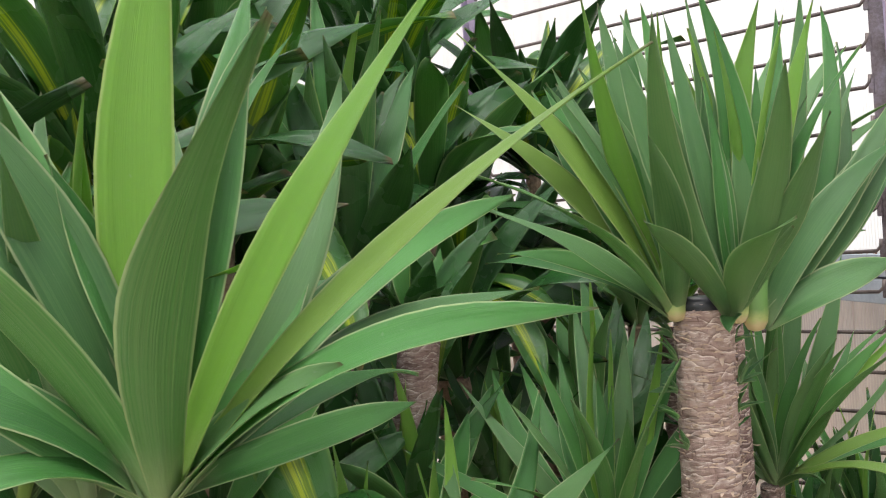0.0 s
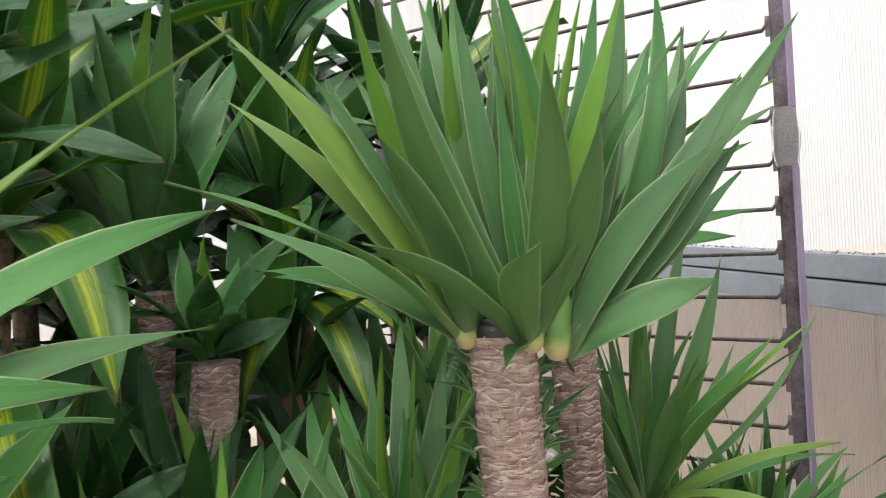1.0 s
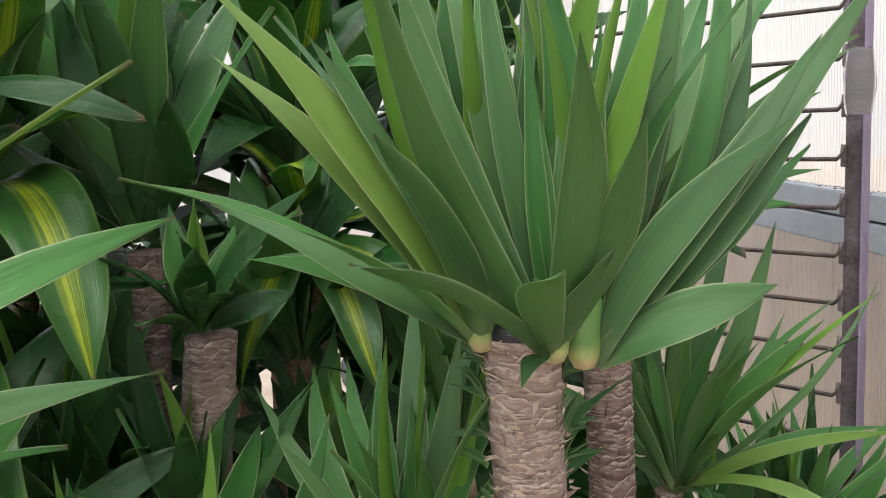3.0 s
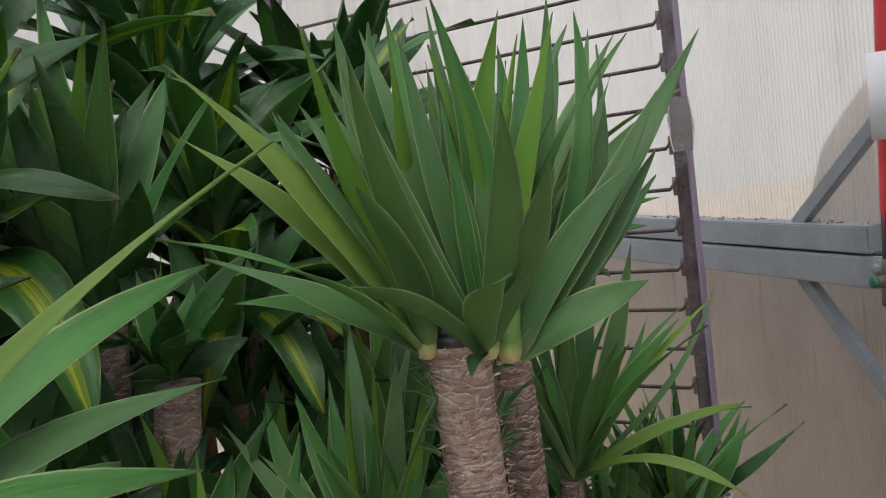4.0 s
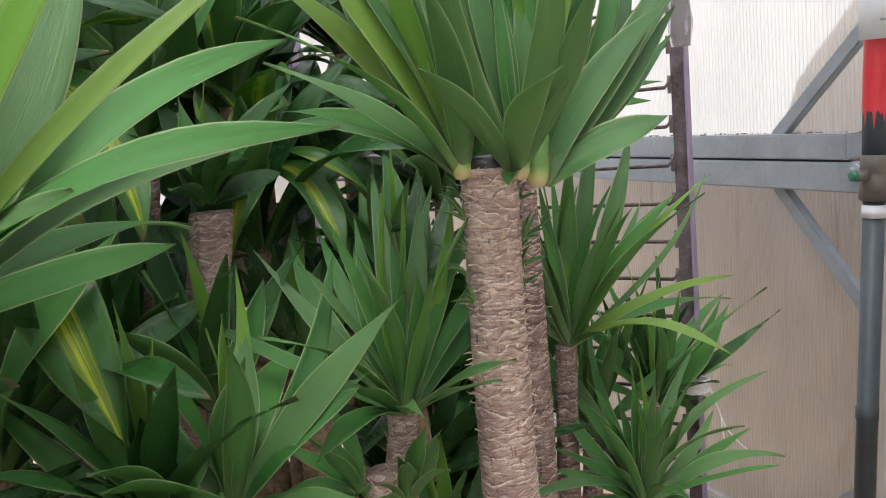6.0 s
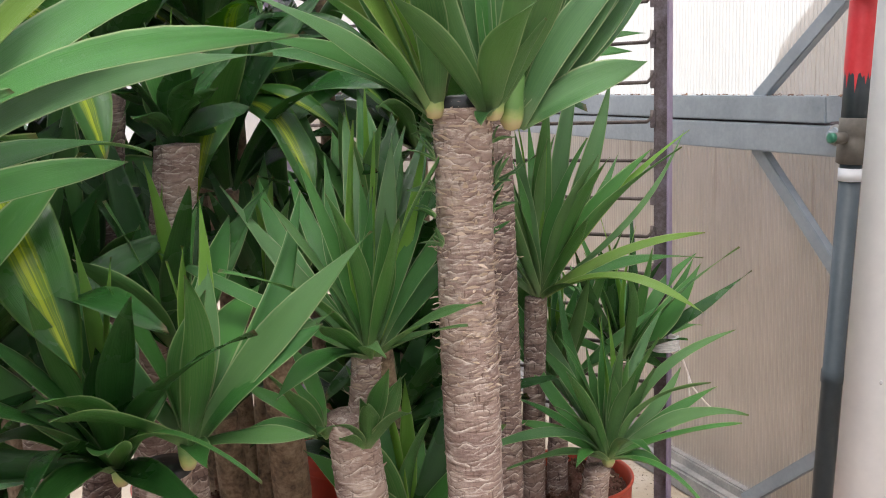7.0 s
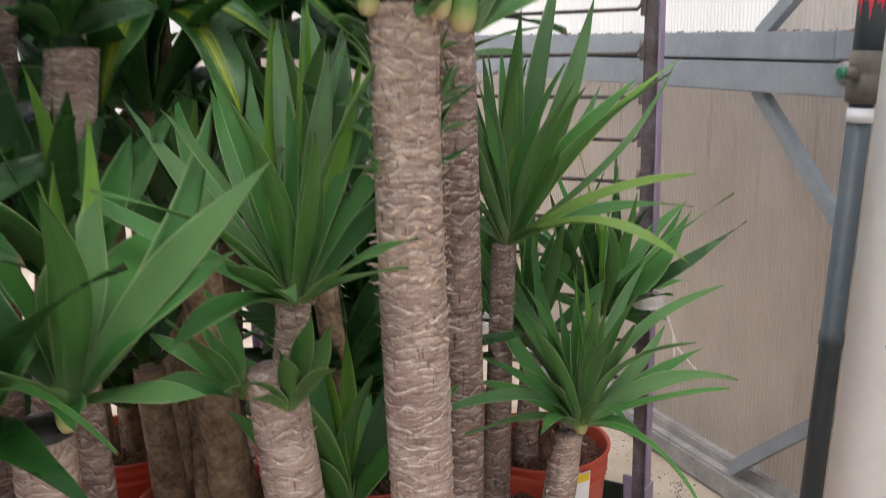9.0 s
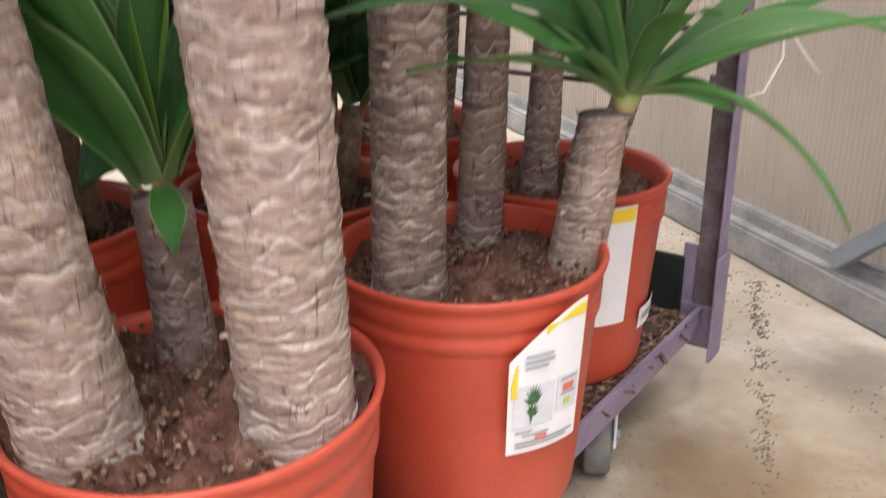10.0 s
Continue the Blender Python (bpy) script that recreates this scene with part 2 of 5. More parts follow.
_c = ramp(_nt, math_node(_nt, "ADD", math_node(_nt, "MULTIPLY", _big, 0.7), math_node(_nt, "MULTIPLY", _mid, 0.3)), [(0.34, (0.27, 0.21, 0.145)), (0.48, (0.38, 0.315, 0.24)), (0.62, (0.48, 0.42, 0.355))])
_speck = math_node(_nt, "MULTIPLY", ramp(_nt, noise_node(_nt, mapped(_nt, _o, (1, 0.55, 1)), 150.0, 3, 0.6), [(0.58, (0, 0, 0)), (0.66, (0.8, 0.8, 0.8))]), ramp(_nt, noise_node(_nt, _o, 3.4, 3, 0.5), [(0.48, (0, 0, 0)), (0.60, (0.9, 0.9, 0.9))]))
_c = mix_color(_nt, _speck, _c, (0.10, 0.085, 0.07))
for _at, _size, _tone in (((0.80, 1.44, 0.0), 0.20, (0.20, 0.135, 0.075)), ((1.02, 1.30, 0.0), 0.22, (0.33, 0.25, 0.17)), ((1.08, 1.66, 0.0), 0.14, (0.20, 0.165, 0.14))):
    _d = _nt.nodes.new("ShaderNodeVectorMath")
    _d.operation = "DISTANCE"
    _d.inputs[1].default_value = _at
    _nt.links.new(_o, _d.inputs[0])
    _e = math_node(_nt, "ADD", math_node(_nt, "DIVIDE", _d.outputs["Value"], _size), math_node(_nt, "MULTIPLY", math_node(_nt, "SUBTRACT", _mid, 0.5), 1.6))
    _c = mix_color(_nt, ramp(_nt, _e, [(0.25, (0.75, 0.75, 0.75)), (0.95, (0, 0, 0))]), _c, _tone)
_nt.links.new(_c, _p.inputs["Base Color"])
_nt.links.new(bump(_nt, _fine, 0.35, 0.002), _p.inputs["Normal"])
_nt.links.new(ramp(_nt, _big, [(0.35, (0.30, 0.30, 0.30)), (0.6, (0.7, 0.7, 0.7))]), _p.inputs["Roughness"])
PIPE = rough_paint("dark_pipe", [(0.030, 0.045, 0.055), (0.065, 0.085, 0.10)], 0.5, scale=14, fine=80)
RED = rough_paint("red_paint", [(0.50, 0.020, 0.028), (0.62, 0.045, 0.055)], 0.45, scale=15)
WHITE = rough_paint("white_paint", [(0.72, 0.74, 0.78), (0.82, 0.83, 0.86)], 0.5, scale=5, fine=50, relief=0.1)
PAPER = rough_paint("paper", [(0.74, 0.75, 0.78), (0.83, 0.84, 0.86)], 0.7, scale=20, relief=0.05)
YELLOW = rough_paint("label_yellow", [(0.75, 0.55, 0.02), (0.82, 0.63, 0.04)], 0.5, scale=20)
INK = rough_paint("label_ink", [(0.30, 0.30, 0.31), (0.42, 0.42, 0.43)], 0.6, scale=60)
INK_RED = rough_paint("label_red_ink", [(0.60, 0.12, 0.08), (0.70, 0.2, 0.14)], 0.6, scale=60)
INK_GREY = rough_paint("label_picture_ground", [(0.56, 0.58, 0.62), (0.68, 0.69, 0.73)], 0.6, scale=60)
INK_LIME = rough_paint("label_lime_ink", [(0.35, 0.5, 0.08), (0.45, 0.6, 0.15)], 0.6, scale=60)
INK_GREEN = rough_paint("label_green_ink", [(0.02, 0.06, 0.03), (0.05, 0.16, 0.05)], 0.6, scale=60)
CORD = rough_paint("white_cord", [(0.60, 0.59, 0.57), (0.78, 0.77, 0.75)], 0.85, scale=200)
RUBBER = rough_paint("grey_rubber", [(0.10, 0.10, 0.095), (0.22, 0.21, 0.20)], 0.7, scale=40)
FITTING = rough_paint("grey_brown_fitting", [(0.085, 0.075, 0.062), (0.15, 0.135, 0.115)], 0.65, scale=30)
GREEN_CAP = rough_paint("green_plastic_cap", [(0.015, 0.10, 0.06), (0.03, 0.17, 0.10)], 0.4, scale=30)
TERRACOTTA = rough_paint("brown_fitting", [(0.20, 0.12, 0.08), (0.36, 0.25, 0.18)], 0.7, scale=30)
SHEET = sheet_material("polycarbonate_sheet", 0.52, (0.93, 0.93, 0.93))
RIB_WEB = sheet_material("polycarbonate_web", 0.38, (0.86, 0.85, 0.83))
ROOF = sheet_material("polycarbonate_roof", 0.62, (0.97, 0.97, 0.97))
OUTSIDE_BROWN = rough_paint("outside_brown", [(0.40, 0.30, 0.215), (0.56, 0.45, 0.335)], 0.95, scale=1.2, fine=12, relief=0.6)
glass, _nt, _p, _tc = blank("thin_plastic")
_p.inputs["Base Color"].default_value, _p.inputs["Roughness"].default_value = (0.95, 0.95, 0.95, 1), 0.12
_p.inputs["Transmission Weight"].default_value, _p.inputs["IOR"].default_value = 0.92, 1.15


# ---- mesh helpers ----
def part(name, bm, material, parent=None, label="", smooth=True):
    if isinstance(bm, bpy.types.Mesh):
        me = bm
    else:
        me = bpy.data.meshes.new(name)
        bm.to_mesh(me)
        bm.free()
    if not me.materials:
        me.materials.append(material)
    if smooth:
        me.shade_smooth()
    ob = new(name, me)
    ob.parent = parent
    if label:
        ob["label"] = label
    return ob


def thing(name, label, category, group="", kind="", loc=(0, 0, 0)):
    ob = new(name)
    ob.location = loc
    ob.empty_display_size = 0.05
    return tagged(ob, label, category, group, kind)


def box(bm, lo, hi, bevel=0.0, m=None):
    c = [(a + b) / 2 for a, b in zip(lo, hi)]
    s = [abs(b - a) for a, b in zip(lo, hi)]
    mat = Matrix.LocRotScale(c, None, s)
    r = bmesh.ops.create_cube(bm, size=1, matrix=(m @ mat) if m else mat)
    if bevel:
        es = list({e for v in r["verts"] for e in v.link_edges})
        bmesh.ops.bevel(bm, geom=es, offset=bevel, segments=2, affect="EDGES")
    return bm


def lathe(profile, segs=40, close=False):
    """A body turned round z from (radius, height) pairs."""
    bm = bmesh.new()
    rings = []
    for r, z in profile:
        rings.append([bm.verts.new((r * math.cos(2 * math.pi * k / segs), r * math.sin(2 * math.pi * k / segs), z)) for k in range(segs)])
    for a, b in zip(rings, rings[1:]):
        for k in range(segs):
            bm.faces.new((a[k], a[(k + 1) % segs], b[(k + 1) % segs], b[k]))
    if close:
        bm.faces.new(rings[0][::-1])
        bm.faces.new(rings[-1])
    return bm


def tube(points, radius, segs=10, bm=None):
    """A round bar along points."""
    bm = bm or bmesh.new()
    pts = [Vector(p) for p in points]
    rings, side = [], None
    for k, p in enumerate(pts):
        d = (pts[min(k + 1, len(pts) - 1)] - pts[max(k - 1, 0)]).normalized()
        if side is None:
            side = d.orthogonal().normalized()
        side = (side - d * side.dot(d)).normalized()
        up = d.cross(side)
        r = radius[k] if isinstance(radius, (list, tuple)) else radius
        rings.append([bm.verts.new(p + (side * math.cos(a) + up * math.sin(a)) * r) for a in (2 * math.pi * j / segs for j in range(segs))])
    for a, b in zip(rings, rings[1:]):
        for j in range(segs):
            bm.faces.new((a[j], a[(j + 1) % segs], b[(j + 1) % segs], b[j]))
    bm.faces.new(rings[0][::-1])
    bm.faces.new(rings[-1])
    return bm


rng = random.Random(7)
NS, NA = 14, 7


def leaf_mesh(length, width, arch, kind="yucca"):
    """A leaf from the origin to (length, 0, 0), its upper face to +z; a closed blade, folded along its middle."""
    seed = rng.uniform(0, 100)
    wave = (0.07 if kind == "yucca" else 0.13) * width
    hook = rng.uniform(-0.07, 0.07) * length
    fold = rng.uniform(0.16, 0.38)
    verts, uvs = [], []
    for layer in (0, 1):
        for i in range(NS + 1):
            s = i / NS
            if kind == "yucca":
                w = 0.46 + 0.54 * math.sin(min(s / 0.48, 1) * math.pi / 2) if s < 0.48 else 1 - ((s - 0.48) / 0.52) ** 1.5
            else:
                w = 0.30 + 0.70 * math.sin(min(s / 0.5, 1) * math.pi / 2) if s < 0.5 else 1 - ((s - 0.5) / 0.5) ** 2.3
            w = max(w, 0.012) * width / 2
            x = length * s
            zc = arch * length * 4 * s * (1 - s)
            yc = hook * math.sin(s * math.pi)
            tw = 0.30 * math.sin(seed + 2.4 * s)
            f = fold * (1.7 * (1 - s) ** 1.6 + 0.22)
            thick = (0.0030 * (1 - s) + 0.0007) * (0.3 + 0.7 * min(1, 12 * (1 - s)))
            for j in range(NA):
                a = 2 * j / (NA - 1) - 1
                y = a * w
                z = f * w * (abs(a) ** 1.4) + wave * abs(a) ** 2 * math.sin(9 * s + seed + 2 * a) * (0.3 + s)
                y, z = y * math.cos(tw * s) - z * math.sin(tw * s), y * math.sin(tw * s) + z * math.cos(tw * s)
                drop = layer * thick * (1 - 0.85 * a * a)
                verts.append((x, yc + y, zc + z - drop))
                uvs.append((j / (NA - 1) + 2 * layer, s))
    n = (NS + 1) * NA
    faces = []
    for i in range(NS):
        for j in range(NA - 1):
            a = i * NA + j
            faces.append((a, a + NA, a + NA + 1, a + 1))
            b = a + n
            faces.append((b, b + 1, b + NA + 1, b + NA))
        for j, flip in ((0, 0), (NA - 1, 1)):
            a = i * NA + j
            q = (a, a + n, a + n + NA, a + NA)
            faces.append(q[::-1] if flip else q)
    me = bpy.data.meshes.new("leaf")
    me.from_pydata(verts, [], faces)
    layer = me.uv_layers.new(name="UVMap")
    loops = np.empty(len(me.loops), dtype=np.int32)
    me.loops.foreach_get("vertex_index", loops)
    layer.data.foreach_set("uv", np.array(uvs, dtype=np.float32)[loops].ravel())
    return me


def leaf(parent, base, az, el, length, width, arch, mat, twist=0.0, kind="yucca"):
    ob = part("leaf", leaf_mesh(length, width, arch, kind), mat, parent)
    ob.matrix_basis = Matrix.Translation(base) @ pose(0, 0, 0, 0, 0, az) @ pose(0, 0, 0, 0, -el, 0) @ pose(0, 0, 0, twist, 0, 0)
    return ob


def pick_leaf():
    r = rng.random()
    return LEAF_YOUNG if r < 0.10 else LEAF_GREY_SHEEN if r < 0.58 else LEAF


def face_turn(az, el, low, more):
    """How far a leaf rolls about its length: upright ones show their breadth to the walk's side."""
    a = low + more * math.sin(radians(el)) ** 2
    g = max(0.0, min(1.0, (-math.sin(radians(az)) - 0.35) / 0.25))
    return a * math.cos(radians(az)) * ((1 - g) - g * max(0.0, min(1.0, (el - 35) / 20)))


def rosette(parent, base, specs=(), filler=0, length=0.32, width=0.034, low=15, high=85, mats=None, kind="yucca", toward=None, pale=(), young=()):
    """Leaves round a growing point: those given (bearing, rise, length, breadth, arch) and some by chance between them."""
    for k, (az, el, ln, wd, arch) in enumerate(specs):
        mat = LEAF_PALE if k in pale else LEAF_YOUNG if k in young else mats[rng.randrange(len(mats))] if mats else pick_leaf()
        r = 0.012 * math.cos(radians(el))
        b = Vector(base) + Vector((r * math.cos(radians(az)), r * math.sin(radians(az)), 0))
        leaf(parent, b, az, el, ln, wd, arch, mat, face_turn(az, el, 38, 42) + rng.uniform(-10, 10), kind)
    spin = rng.uniform(0, 360)
    if filler >= 8 and kind == "yucca" and high >= 80:
        # the youngest, still rolled leaves in the middle
        for k in range(2):
            leaf(parent, Vector(base) + Vector((0, 0, 0.01)), spin + 150 * k, rng.uniform(78, 86), length * rng.uniform(0.7, 0.95), width * rng.uniform(0.42, 0.6), 0.02, LEAF_YOUNG, rng.uniform(-40, 40), kind)
    for k in range(filler):
        s = (k + 0.5) / filler
        el = low + (high - low) * s ** 0.8 + rng.uniform(-6, 6)
        az = spin + 137.5 * k + rng.uniform(-12, 12)
        if toward is not None:
            az = toward[0] + ((az % 360) / 360 - 0.5) * toward[1]
        ln = length * rng.uniform(0.75, 1.1) * (0.72 + 0.28 * math.sin(math.pi * min(1, s * 1.2)))
        r = 0.014 * math.cos(radians(el))
        b = Vector(base) + Vector((r * math.cos(radians(az)), r * math.sin(radians(az)), 0.012 * s))
        arch = rng.uniform(0.02, 0.09 if el > 45 else 0.15) if kind == "yucca" else rng.uniform(0.10, 0.24)
        leaf(parent, b, az, el, ln, width * rng.uniform(0.68, 1.0), arch, mats[rng.randrange(len(mats))] if mats else pick_leaf(), face_turn(az, el, 28, 28) + rng.uniform(-20, 20), kind)


def bulb(parent, base, r=0.0098):
    """The swollen foot of a leaf bundle."""
    ob = part("leaf_sheath", lathe([(0.2 * r, -0.9 * r), (0.62 * r, -0.75 * r), (0.90 * r, -0.2 * r), (1.0 * r, 0.5 * r), (1.02 * r, 1.3 * r), (1.05 * r, 2.2 * r), (1.15 * r, 3.2 * r), (0.8 * r, 4.2 * r)], 16, True), BULB, parent)
    ob.location = base


def cane_mesh(base, top, r0, r1, pitch=0.015, lift=0.05, bow=(0, 0), wig=0.0):
    """A stem with leaf-scar rings, each ring a low step with a torn edge."""
    base, top = Vector(base), Vector(top)
    h = (top - base).length
    seed = rng.uniform(0, 50)
    na, nz = 56, max(8, int(h / 0.0019))
    verts, uvs, faces = [], [], []
    for i in range(nz + 1):
        s = i / nz
        c = base.lerp(top, s) + Vector((bow[0], bow[1], 0)) * math.sin(math.pi * s) + Vector((wig, 0, 0)) * math.sin(2 * math.pi * s)
        r = r0 + (r1 - r0) * s
        r *= 1 + 0.10 * max(0, 1 - s * h / 0.03) + 0.03 * math.sin(7 * s + seed)
        for j in range(na + 1):
            a = 2 * math.pi * j / na
            ca, sa = math.cos(a), math.sin(a)
            z = s * h
            turn = j / na
            pa_ = z / pitch + 0.85 * noise.noise((0.9 * ca + seed, 0.9 * sa, z * 13)) + 0.34 * noise.noise((2.4 * ca, 2.4 * sa + seed, z * 40)) + 0.05 * noise.noise((9 * ca, 9 * sa + seed, z * 110))
            pb_ = z / (1.37 * pitch) - turn + 0.80 * noise.noise((1.3 * ca, 1.3 * sa + seed, z * 14 + 9)) + 0.26 * noise.noise((2.4 * ca + seed, 2.4 * sa, z * 36)) + 0.05 * noise.noise((9 * ca + seed, 9 * sa, z * 110))
            step = 0.0
            for ph, full in ((pa_, 1.0), (pb_, 0.9)):
                fr, ring = ph % 1.0, math.floor(ph)
                tall = 0.30 + 1.7 * noise.noise((1.5 * ca + 7 * ring, 1.5 * sa + seed, ring * 1.7 + z * 8))
                step = max(step, full * max(0.0, min(1.0, tall)) * ((fr / 0.92) ** 5 if fr < 0.92 else (1 - fr) / 0.08))
            rough = noise.noise((ca * 7 + seed, sa * 7, z * 95))
            rr = r * (1 + lift * (step - 0.3) + 0.022 * rough + 0.012 * noise.noise((ca * 22, sa * 22 + seed, z * 210)))
            verts.append((c.x + rr * ca, c.y + rr * sa, c.z))
            uvs.append((pb_, pa_))
    for i in range(nz):
        for j in range(na):
            a = i * (na + 1) + j
            faces.append((a, a + 1, a + na + 2, a + na + 1))
    n = len(verts)
    verts.append(tuple(base.lerp(top, 1) + Vector((0, 0, 0.003))))
    uvs.append((0.5, 0))
    for j in range(na):
        a = nz * (na + 1) + j
        faces.append((a, a + 1, n))
    me = bpy.data.meshes.new("cane")
    me.from_pydata(verts, [], faces)
    layer = me.uv_layers.new(name="UVMap")
    loops = np.empty(len(me.loops), dtype=np.int32)
    me.loops.foreach_get("vertex_index", loops)
    layer.data.foreach_set("uv", np.array(uvs, dtype=np.float32)[loops].ravel())
    return me


def cane(parent, base, top, r0, r1, mat=None, label="", **kw):
    return part("cane", cane_mesh(base, top, r0, r1, **kw), mat or CANE, parent, label)


def wax_cap(parent, top, r):
    ob = part("wax_cap", lathe([(r * 1.04, -0.010), (r * 1.07, -0.004), (r * 0.95, 0.001), (r * 0.4, 0.003), (0.001, 0.003)], 24), WAX, parent, "black wax seal")
    ob.location = top


def husks(parent, base, top, r0, r1, count, s0=0.0, s1=1.0, bow=(0, 0), free=0.08):
    """Torn leaf bases that stand off the stem."""
    bm = bmesh.new()
    base, top = Vector(base), Vector(top)
    for _ in range(count):
        s = rng.uniform(s0, s1)
        a = rng.uniform(0, 2 * math.pi)
        r = r0 + (r1 - r0) * s
        c = base.lerp(top, s) + Vector((bow[0], bow[1], 0)) * math.sin(math.pi * s)
        o = Vector((math.cos(a), math.sin(a), 0))
        t = Vector((-math.sin(a), math.cos(a), 0))
        loose = rng.random() < free
        w, l = (rng.uniform(0.0016, 0.0042), rng.uniform(0.005, 0.015)) if loose else (rng.uniform(0.003, 0.008), rng.uniform(0.001, 0.0035))
        tilt, side = (rng.uniform(-0.5, 0.9), rng.uniform(-0.9, 0.9)) if loose else (rng.uniform(1.0, 1.45), rng.uniform(-0.9, 0.9))
        e1, e2 = rng.uniform(0.0, 0.4), rng.uniform(0.05, 0.4)
        p = c + o * r * 0.99
        d = (o * math.cos(tilt) + Vector((0, 0, math.sin(tilt))) + t * side).normalized()
        q = p + d * l * 0.55
        # loose ones curl up at the end
        z = q + (d + Vector((0, 0, rng.uniform(-0.4, 1.6) if loose else 0.0))).normalized() * l * 0.45
        up = Vector((0, 0, 0.0007))
        rows = [[bm.verts.new(x + k) for k in (Vector(), up) for x in pair] for pair in ((p - t * w, p + t * w), (q - t * w * 0.7, q + t * w * 0.7), (z - t * w * e2, z + t * w * e1))]
        for a_, b_ in zip(rows, rows[1:]):
            for f in ((a_[0], b_[0], b_[1], a_[1]), (a_[2], a_[3], b_[3], b_[2]), (a_[0], a_[2], b_[2], b_[0]), (a_[1], b_[1], b_[3], a_[3])):
                bm.faces.new(f)
        bm.faces.new((rows[2][0], rows[2][2], rows[2][3], rows[2][1]))
    ob = part("husk", bm, HUSK, parent, "torn pale leaf scars", smooth=False)
    ob["kind"] = "stuff"


POT_H = 0.232


def pot(parent, c, r=0.123, z=0.114, mat=None, h=POT_H, label="", full=0.022):
    """A nursery pot with a rolled lip and two ridges, and its soil."""
    k = r / 0.123
    prof = [(0.001, 0), (0.094, 0), (0.100, 0.004), (0.102, 0.012), (0.1155, h - 0.052), (0.1165, h - 0.048), (0.1185, h - 0.046), (0.119, h - 0.038), (0.1175, h - 0.035),
            (0.1175, h - 0.030), (0.1195, h - 0.028), (0.1198, h - 0.018), (0.1185, h - 0.015), (0.1195, h - 0.011), (0.123, h - 0.007), (0.124, h - 0.002), (0.122, h), (0.119, h - 0.001),
            (0.1165, h - 0.006), (0.115, h - 0.05), (0.112, h - 0.09)]
    ob = part("pot", lathe([(a * k, b) for a, b in prof], 64), mat or POT, parent, label)
    ob.location = (c[0], c[1], z)
    bm = bmesh.new()
    n, rings = 64, 24
    sd = rng.uniform(0, 50)
    rows = []
    for i in range(rings + 1):
        rr = 0.1165 * k * i / rings
        row = []
        for j in range(n):
            a = 2 * math.pi * j / n
            x, y = rr * math.cos(a), rr * math.sin(a)
            zz = 0.018 * noise.noise((x * 20 + sd, y * 20, 0)) + 0.013 * noise.noise((x * 60, y * 60 + sd, 1)) + 0.004 * noise.noise((x * 190, y * 190 + sd, 2)) - 0.006 * (i / rings) ** 2
            row.append(bm.verts.new((x, y, zz)))
            if i == 0:
                break
        rows.append(row)
    for j in range(n):
        bm.faces.new((rows[0][0], rows[1][j], rows[1][(j + 1) % n]))
    for a, b in zip(rows[1:], rows[2:]):
        for j in range(n):
            bm.faces.new((a[j], b[j], b[(j + 1) % n], a[(j + 1) % n]))
    so = part("soil", bm, SOIL, parent, "dark reddish potting soil")
    so.location = (c[0], c[1], z + h - full)
    bm = bmesh.new()
    for _ in range(520):
        a, rr = rng.uniform(0, 6.283), 0.108 * k * math.sqrt(rng.random())
        m = Matrix.LocRotScale((rr * math.cos(a), rr * math.sin(a), rng.uniform(-0.006, 0.008)), Euler((rng.uniform(0, 3), rng.uniform(0, 3), rng.uniform(0, 3))),
                               (rng.uniform(0.002, 0.008), rng.uniform(0.001, 0.004), rng.uniform(0.001, 0.003)))
        bmesh.ops.create_cube(bm, size=1, matrix=m)
    ch = part("bark_chip", bm, CHIP, parent, smooth=False)
    ch["kind"] = "stuff"
    ch.location = so.location
    return ob


# ---- setting ----
def structure(name, bm, mat, label, category, smooth=False):
    return tagged(part(name, bm, mat, None, "", smooth), label, category, kind="structure")


bm = bmesh.new()
bmesh.ops.create_grid(bm, x_segments=2, y_segments=2, size=40)
structure("ground", bm, CONCRETE, "worn beige concrete floor with stains and dust", "floor")

# the wall stands about twelve degrees off the y axis
WALL_X = 1.175
WALL = Matrix.Translation((1.165, 1.9, 0)) @ pose(0, 0, 0, 0, 0, 12) @ Matrix.Translation((-1.15, -1.9, 0))
RIB = 0.0115


def ribbed_sheet(x, y0, y1, z0, z1):
    """Twin-wall sheet: a fine upright rib every 11.5 mm."""
    bm = bmesh.new()
    rows = []
    n = int((y1 - y0) / RIB)
    for k in range(n):
        y = y0 + k * RIB
        for dy, dx in ((0, 0), (0.0078, 0), (0.0093, -0.0012), (0.0108, 0)):
            rows.append([bm.verts.new((x + dx, y + dy, z)) for z in (z0, z1)])
    for k, (a, b) in enumerate(zip(rows, rows[1:])):
        bm.faces.new((a[0], b[0], b[1], a[1])).material_index = 1 if k % 4 in (1, 2) else 0
    return bm


structure("wall_east", ribbed_sheet(WALL_X, 0.3, 7.0, 0.02, 3.4), SHEET, "ribbed translucent polycarbonate greenhouse wall, dusty at the bottom", "wall").data.materials.append(RIB_WEB)
bpy.data.objects["wall_east"].matrix_basis = WALL
bm = bmesh.new()
box(bm, (-6, 7.0, 0), (WALL_X, 7.02, 3.4))
structure("wall_north", bm, SHEET, "translucent white greenhouse end wall", "wall")
bm = bmesh.new()
box(bm, (-6.02, -5, 0), (-6, 7, 3.4))
structure("wall_west", bm, SHEET, "translucent white greenhouse wall", "wall")
bm = bmesh.new()
box(bm, (-6, -5.02, 0), (1.538, -5, 3.4))
structure("wall_south", bm, SHEET, "translucent white greenhouse wall", "wall")
bm = bmesh.new()
